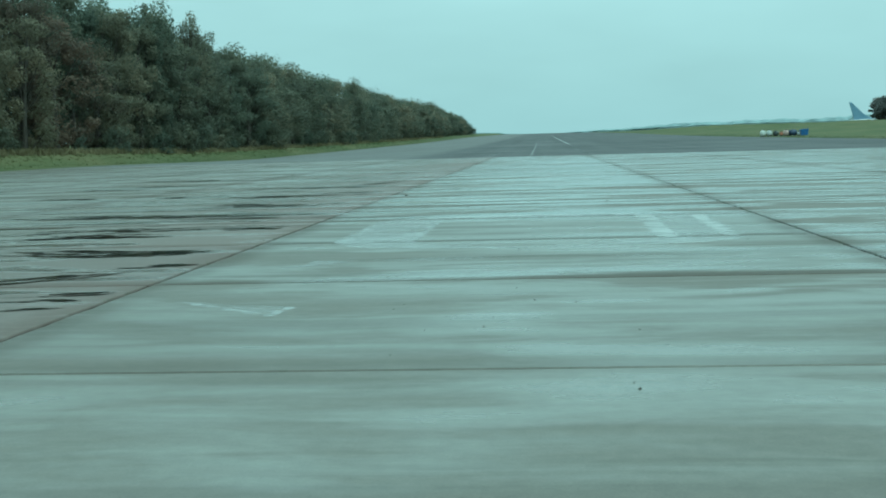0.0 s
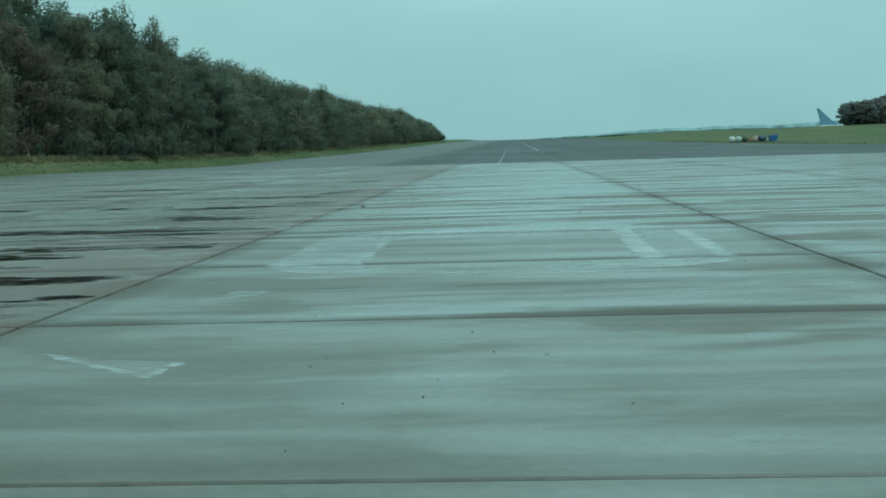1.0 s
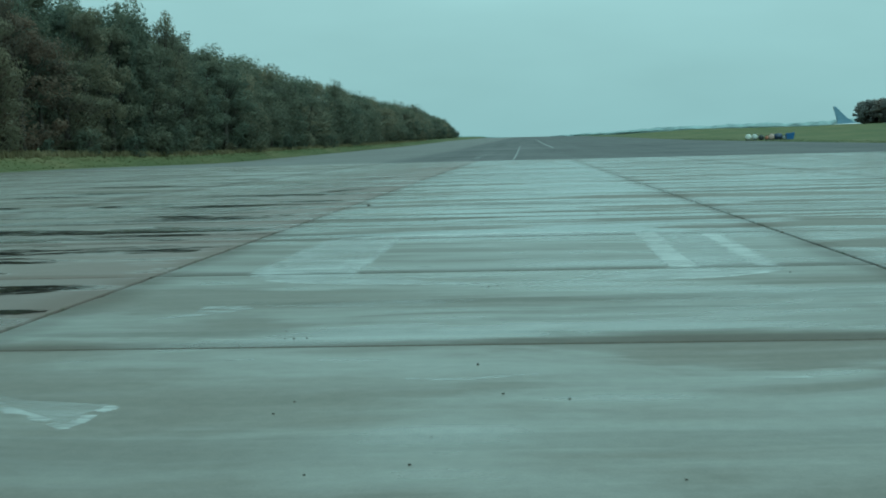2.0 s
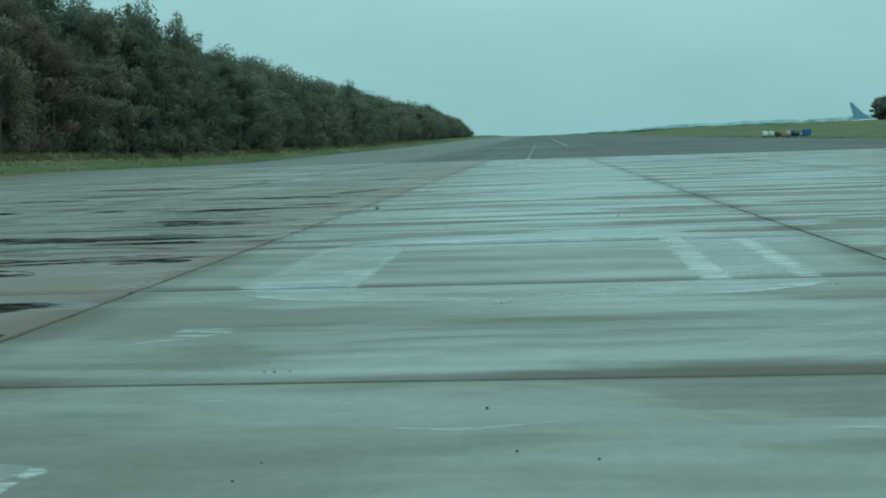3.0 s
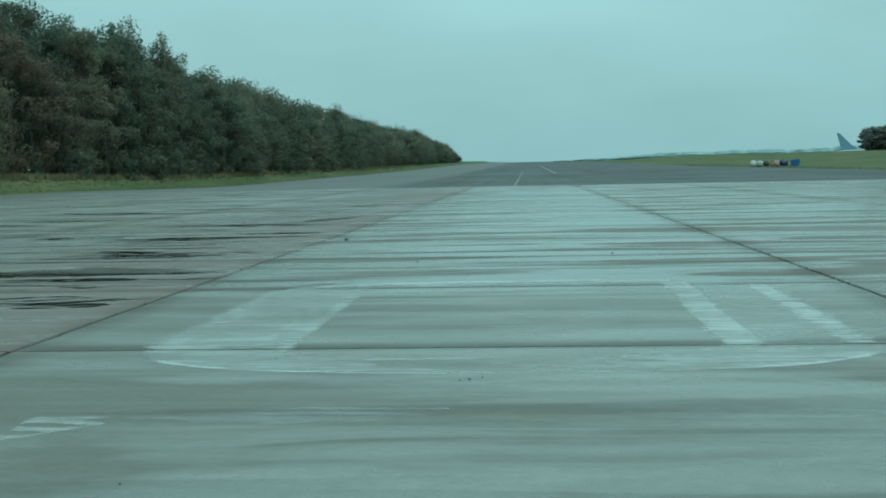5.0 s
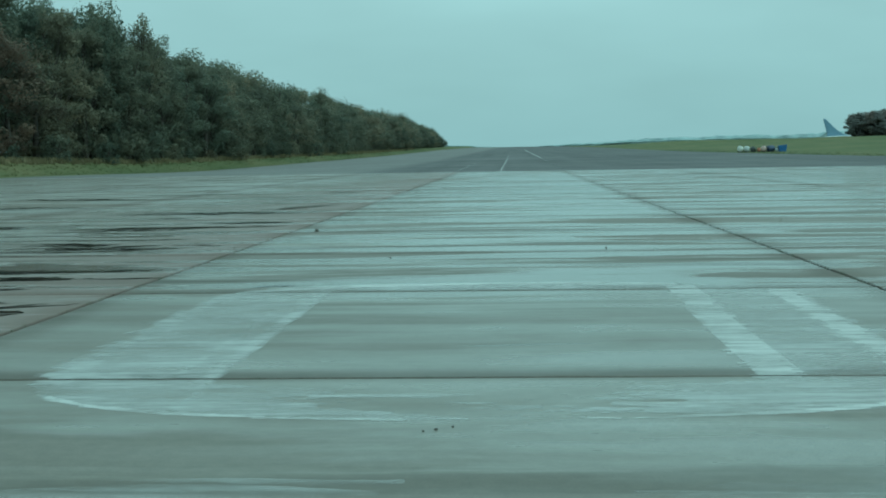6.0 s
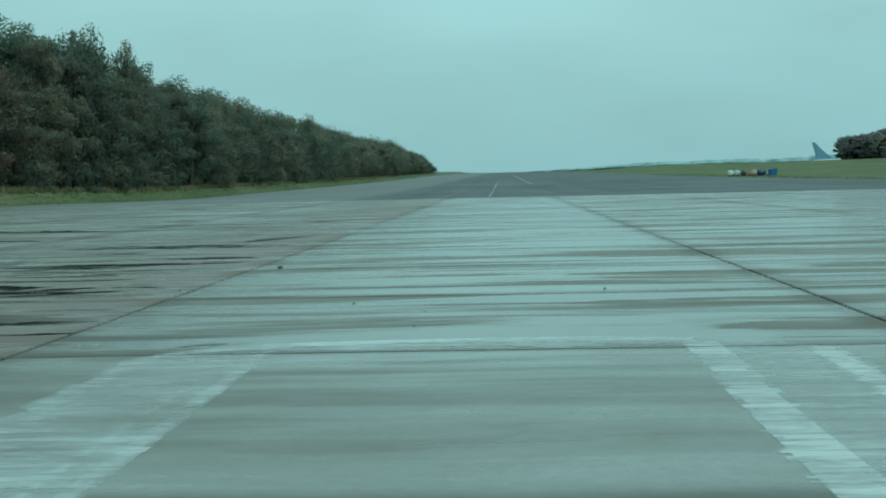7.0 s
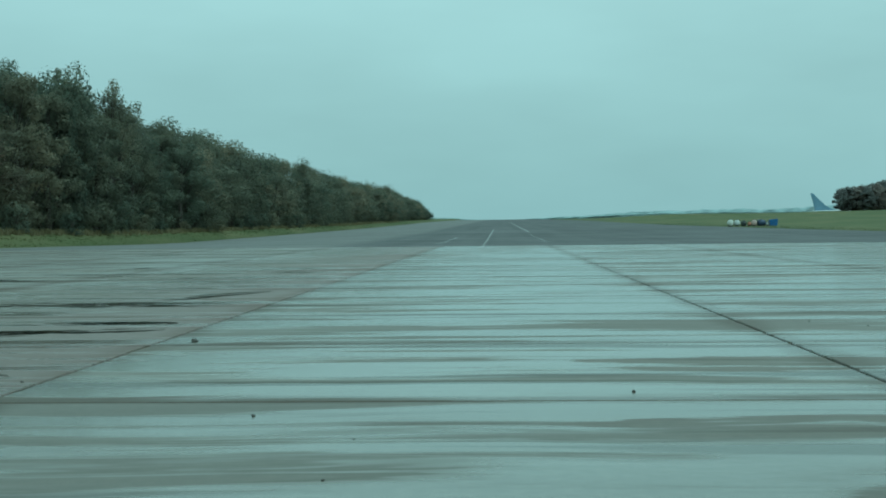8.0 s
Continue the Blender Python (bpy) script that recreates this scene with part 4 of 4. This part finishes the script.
ARROW = [(-3.40, 12.08), (-2.72, 11.62), (-2.02, 11.50), (-2.13, 10.84), (-2.70, 11.36)]
CORE = [(-3.18, 11.98), (-2.70, 11.70), (-2.12, 11.54), (-2.19, 11.02), (-2.66, 11.46)]
marking("paint_remnant", lambda x, y: frayed(CORE, x, y), (-3.6, -1.8, 10.6, 12.3), 0.016, PAINT_TRACE, "worn white painted wedge on wet concrete", 0.0014)
marking("paint_remnant", lambda x, y: frayed(ARROW, x, y) and not frayed(CORE, x, y) and noise.noise((x * 4, y * 7, 2)) > -0.25, (-3.6, -1.8, 10.6, 12.3), 0.02, PAINT, "bright rim of a worn painted wedge", 0.0014)
SMEAR = [(-3.05, 15.15), (-2.70, 15.65), (-2.72, 16.1), (-2.2, 16.08), (-2.2, 15.85), (-2.5, 15.5)]
marking("paint_remnant", lambda x, y: frayed(SMEAR, x, y) and noise.noise((x * 2.5, y * 8.0, 6)) > -0.2, (-3.3, -2.0, 14.9, 16.3), 0.02, PAINT_FAINT, "small smeared remnant of white paint")
SCUFF = [(-0.42, 12.22), (-0.05, 12.16), (0.45, 12.34), (0.44, 12.37), (-0.06, 12.24), (-0.42, 12.26)]
marking("paint_remnant", lambda x, y: inside(SCUFF, x, y) and noise.noise((x * 9, y * 30, 4)) > -0.15, (-0.5, 0.5, 12.1, 12.4), 0.012, PAINT_FAINT, "thin white scuff on wet concrete")

columns("paint_remnant", -2.3, -0.1, lambda x: 16.27 + 0.03 * math.sin(x * 3) + 0.015 * math.sin(x * 17), lambda x: 16.34 + 0.02 * math.sin(x * 5), PAINT_TRACE, "faint streak of old white paint")
columns("paint_remnant", -2.1, -0.2, lambda x: 16.05 - 0.20 * math.sin((x + 2.1) / 1.9 * math.pi) + 0.04 * math.sin(x * 13), lambda x: 16.12 + 0.13 * math.sin((x + 2.1) / 1.9 * math.pi), PAINT_TRACE, "faint streak of old white paint")
columns("paint_remnant", 0.95, 2.6, lambda x: 16.06 - 0.20 * math.sin((x - 0.95) / 1.65 * math.pi) + 0.03 * math.sin(x * 19), lambda x: 16.14 + 0.16 * math.sin((x - 0.95) / 1.65 * math.pi) + 0.02 * math.sin(x * 23), PAINT_TRACE, "faint streak of old white paint")
for ax, bx, y0, deep in ((-2.98, -2.74, 13.02, 0.06), (-1.78, -1.57, 13.02, 0.035), (1.85, 2.15, 12.12, 0.03)):
    columns("paint_remnant", ax, bx, lambda x: y0 + 0.01 * math.sin(x * 30), lambda x: y0 + deep + 0.015 * math.sin(x * 19), PAINT, "small fleck of white paint on concrete")

# standing water in the hollows of the lanes by the wood
def water_mat():
    m, t = material("standing_water")
    pos = node(t, "ShaderNodeNewGeometry").outputs["Position"]
    n = noise_tex(t, pos, 1.5, 3.0)
    col = ramp(t, n, [(0.3, (0.012, 0.013, 0.013)), (0.7, (0.022, 0.024, 0.024))])
    ripple = node(t, "ShaderNodeBump", {"Height": noise_tex(t, pos, 6.0, 2.0), "Strength": 0.05, "Distance": 0.01})
    p = node(t, "ShaderNodeBsdfPrincipled", {"Base Color": col, "Roughness": 0.03, "IOR": 1.33, "Normal": ripple.outputs[0]})
    finish(t, p.outputs[0])
    return m


WATER = water_mat()


def puddle(x0, y0, x1, y1, width, seed):
    """A long shallow puddle with ragged, tapering edges; broken into strands where it is wide."""
    r = random.Random(seed)
    v, f = [], []
    strands = max(2, min(8, int(round(width / 0.13))))
    length = abs(x1 - x0)
    for k in range(strands):
        a = r.uniform(0.0, 0.45) if k else 0.0
        b = a + r.uniform(0.45, 0.95) if k else 1.0
        b = min(1.0, b)
        off = ((k + 0.5) / strands - 0.5) * width * 1.25
        n = max(8, int(length * (b - a) / 0.07))
        w = width / strands * r.uniform(0.8, 1.9)
        base = len(v)
        for i in range(n + 1):
            u = i / n
            g = a + (b - a) * u
            x = x0 + (x1 - x0) * g
            y = y0 + (y1 - y0) * g + off * math.sin(math.pi * min(1, max(0.08, g))) ** 0.5
            taper = max(0.0, math.sin(math.pi * (0.02 + u * 0.96))) ** 0.7
            q = 0.55 + 0.95 * noise.noise((x * 1.5, seed * 3.7 + k * 1.9, 0)) + 0.65 * noise.noise((x * 5.5, seed * 1.3 + k, 4)) + 0.35 * noise.noise((x * 15.0, seed * 1.7 + k, 6))
            h = max(0.005, w * 0.66 * taper * max(0.04, q))
            d = 0.5 * width * noise.noise((x * 0.8, seed * 2.1 + k * 0.6, 9)) + 0.06 * noise.noise((x * 3.1, seed, k)) + 0.02 * noise.noise((x * 9.0, seed, k))
            z = 0.0055 + 0.0004 * k
            v += [(x, y + d - h, z), (x, y + d + h * 0.8, z)]
        f += [(base + 2 * i, base + 2 * i + 2, base + 2 * i + 3, base + 2 * i + 1) for i in range(n)]
    ob = new("puddle", mesh_from("puddle", v, f, WATER))
    return tagged(ob, "long dark puddle of rainwater on the concrete", "puddle", "rain puddles", "stuff")


PUDDLES = [(-5.4, 12.62, -4.25, 12.84, 0.14), (-5.4, 12.25, -4.4, 12.32, 0.10), (-5.1, 11.53, -4.35, 11.69, 0.08), (-6.4, 13.75, -4.8, 15.13, 0.40),
           (-5.2, 15.75, -4.2, 15.88, 0.20), (-8.4, 18.20, -4.5, 17.90, 0.42), (-9.6, 20.95, -6.2, 21.45, 0.30), (-10.4, 22.35, -4.2, 23.55, 0.50), (-8.6, 21.7, -6.2, 21.4, 0.40), (-5.6, 22.5, -4.5, 22.85, 0.22), (-6.6, 17.5, -4.75, 17.72, 0.34),
           (-12.6, 28.0, -6.2, 27.15, 0.55), (-8.6, 27.1, -4.2, 27.45, 0.20), (-8.0, 26.1, -4.1, 26.35, 0.20), (-6.0, 25.1, -5.3, 25.1, 0.08), (-8.9, 31.2, -4.6, 31.75, 0.45),
           (-8.8, 32.35, -6.6, 32.6, 0.40), (-10.0, 36.4, -6.1, 37.75, 0.70), (-11.8, 38.3, -10.5, 38.3, 0.45), (-16.2, 39.4, -13.5, 38.0, 0.5),
           (-7.3, 39.35, -4.6, 39.3, 0.28), (-7.0, 37.4, -4.6, 38.1, 0.30), (-10.7, 44.7, -4.8, 44.25, 0.60), (-7.0, 46.2, -5.0, 49.2, 0.8),
           (-18.5, 49.9, -13.1, 49.6, 0.6), (-19.2, 58.5, -13.3, 56.6, 0.8), (-14.6, 68.4, -13.1, 68.0, 0.7), (-7.5, 62.6, -5.8, 62.0, 0.7),
           (-18.4, 47.1, -14.6, 46.8, 0.4), (-15.2, 38.9, -13.7, 38.6, 0.3), (-7.7, 21.5, -6.1, 21.2, 0.18), (-2.75, 25.0, -1.95, 25.32, 0.12)]
for k, (x0, y0, x1, y1, w) in enumerate(PUDDLES):
    puddle(x0, y0, x1, y1, w * 1.8, k + 1)

# loose stones and clods
def stone_mesh(seed):
    b = bmesh.new()
    bmesh.ops.create_icosphere(b, subdivisions=2, radius=0.5)
    r = random.Random(seed)
    for v in b.verts:
        v.co *= 1 + 0.35 * noise.noise(v.co * 2.3 + Vector((seed * 3.1, 0, 0)))
        v.co.z *= 0.6
    me = bpy.data.meshes.new("stone")
    b.to_mesh(me)
    b.free()
    me.materials.append(STONE)
    return me


STONES = [stone_mesh(k) for k in range(4)]
SPOTS = [(-3.61, 35.9, 0.085), (1.87, 30.46, 0.06), (5.49, 38.7, 0.05), (6.15, 37.8, 0.05), (-4.3, 31.4, 0.05), (-1.43, 29.05, 0.05), (-0.47, 26.4, 0.035),
         (-0.45, 27.9, 0.025), (-1.46, 14.0, 0.025), (-1.36, 14.02, 0.02), (-1.53, 13.99, 0.02), (-0.02, 17.4, 0.03), (0.07, 17.47, 0.025), (-0.09, 17.36, 0.02),
         (-1.6, 14.4, 0.02), (3.28, 18.3, 0.03), (-1.06, 11.22, 0.025), (-1.0, 11.55, 0.02), (-0.65, 9.9, 0.02), (-0.18, 10.07, 0.025), (0.04, 12.73, 0.03),
         (0.62, 11.55, 0.025), (1.07, 9.78, 0.02), (-0.79, 8.74, 0.02), (0.89, 7.42, 0.03), (0.87, 7.62, 0.02), (0.23, 11.72, 0.025), (-0.12, 10.63, 0.015)]
for k, (x, y, s) in enumerate(SPOTS):
    s *= 1.0 if s > 0.08 else 0.62
    ob = new("stone", STONES[k % 4])
    ob.matrix_basis = Matrix.Translation((x, y, s * 0.22)) @ Matrix.Rotation(k * 1.7, 4, "Z") @ Matrix.Diagonal((s * 1.2, s, s, 1))
    tagged(ob, "small dark stone lying on wet concrete", "stone", "loose stones")

# weeds and moss in the long joints
def weeds(name, x, y0, y1, count, seed, label):
    r = random.Random(seed)
    v, f = [], []
    for c in range(count):
        cy = r.uniform(y0, y1)
        for b in range(9):
            a, l = r.uniform(0, 6.28), r.uniform(0.02, 0.05)
            bx, by = x + r.uniform(-0.025, 0.025), cy + r.uniform(-0.09, 0.09)
            k = len(v)
            v += [(bx - 0.006, by, -0.065), (bx + 0.006, by, -0.065), (bx + l * 0.5 * math.cos(a), by + l * 0.5 * math.sin(a), l * 0.55)]
            f.append((k, k + 1, k + 2))
    return tagged(new(name, mesh_from(name, v, f, LEAF_DARK)), label, "weeds", kind="stuff")


def weeds_across(name, y, x0, x1, count, seed, label):
    r = random.Random(seed)
    v, f = [], []
    for c in range(count):
        cx = r.uniform(x0, x1)
        for b in range(r.randrange(4, 12)):
            a, l = r.uniform(0, 6.28), r.uniform(0.015, 0.04)
            bx, by = cx + r.gauss(0, 0.03), y + r.uniform(-0.015, 0.02)
            k = len(v)
            v += [(bx - 0.005, by, -0.065), (bx + 0.005, by, -0.065), (bx + l * 0.5 * math.cos(a), by + l * 0.5 * math.sin(a), l * 0.5)]
            f.append((k, k + 1, k + 2))
    return tagged(new(name, mesh_from(name, v, f, LEAF_DARK)), label, "weeds", kind="stuff")


for k, count in ((0, 4), (1, 6), (2, 13), (3, 9), (4, 8)):
    weeds_across("joint_weeds", JOINT_Y + k * SLAB_L, -4.0, 4.3, count, 30 + k, "small tufts of moss in a pavement joint")
weeds("joint_weeds", JOINT_X, 12.0, 48.0, 55, 4, "sparse dark weeds growing in a pavement joint")
weeds("joint_weeds", JOINT_X - SLAB_W, 8.0, 45.0, 40, 5, "sparse dark weeds growing in a pavement joint")

# ---- slabs, each a piece of the apron ----
def slab_mesh(w, l, seed):
    """A slab whose rim is worn and chipped along all four sides."""
    r = random.Random(seed)
    rim = []
    a, b = w / 2, l / 2
    for (xa, ya), (xb, yb), n in (((-a, -b), (a, -b), 42), ((a, -b), (a, b), 28), ((a, b), (-a, b), 42), ((-a, b), (-a, -b), 28)):
        for i in range(n):
            u = i / n
            rim.append((xa + (xb - xa) * u, ya + (yb - ya) * u, -(yb - ya), xb - xa))
    v, f = [], []
    m = len(rim)
    lines = ([], [], [])
    for i, (x, y, nx, ny) in enumerate(rim):
        d = math.hypot(nx, ny)
        nx, ny = nx / d, ny / d
        wear = 0.006 + 0.010 * max(0.0, noise.noise((x * 2.2 + seed * 9, y * 2.2, 0))) + (r.uniform(0.008, 0.024) if r.random() < 0.035 else 0.0)
        for k, (ins, z) in enumerate(((0.002, -0.11), (wear * 0.45, -0.014), (wear + 0.006, 0.0))):
            lines[k].append(len(v))
            v.append((x + nx * ins, y + ny * ins, z))
    for k in (0, 1):
        for i in range(m):
            i2 = (i + 1) % m
            f.append((lines[k][i], lines[k][i2], lines[k + 1][i2], lines[k + 1][i]))
    f.append(tuple(lines[2]))
    return mesh_from("slab", v, f, CONCRETE)


SLABS = [slab_mesh(SLAB_W - 0.048, SLAB_L - 0.044, k) for k in range(4)]
rng = random.Random(3)
for i in range(-6, 6):
    for j in range(-4, 20):
        ob = new("slab", SLABS[rng.randrange(4)])
        ob.parent = pavement
        ob.location = (JOINT_X + (i + 0.5) * SLAB_W, JOINT_Y + (j + 0.5) * SLAB_L, rng.uniform(-0.0006, 0.0006))
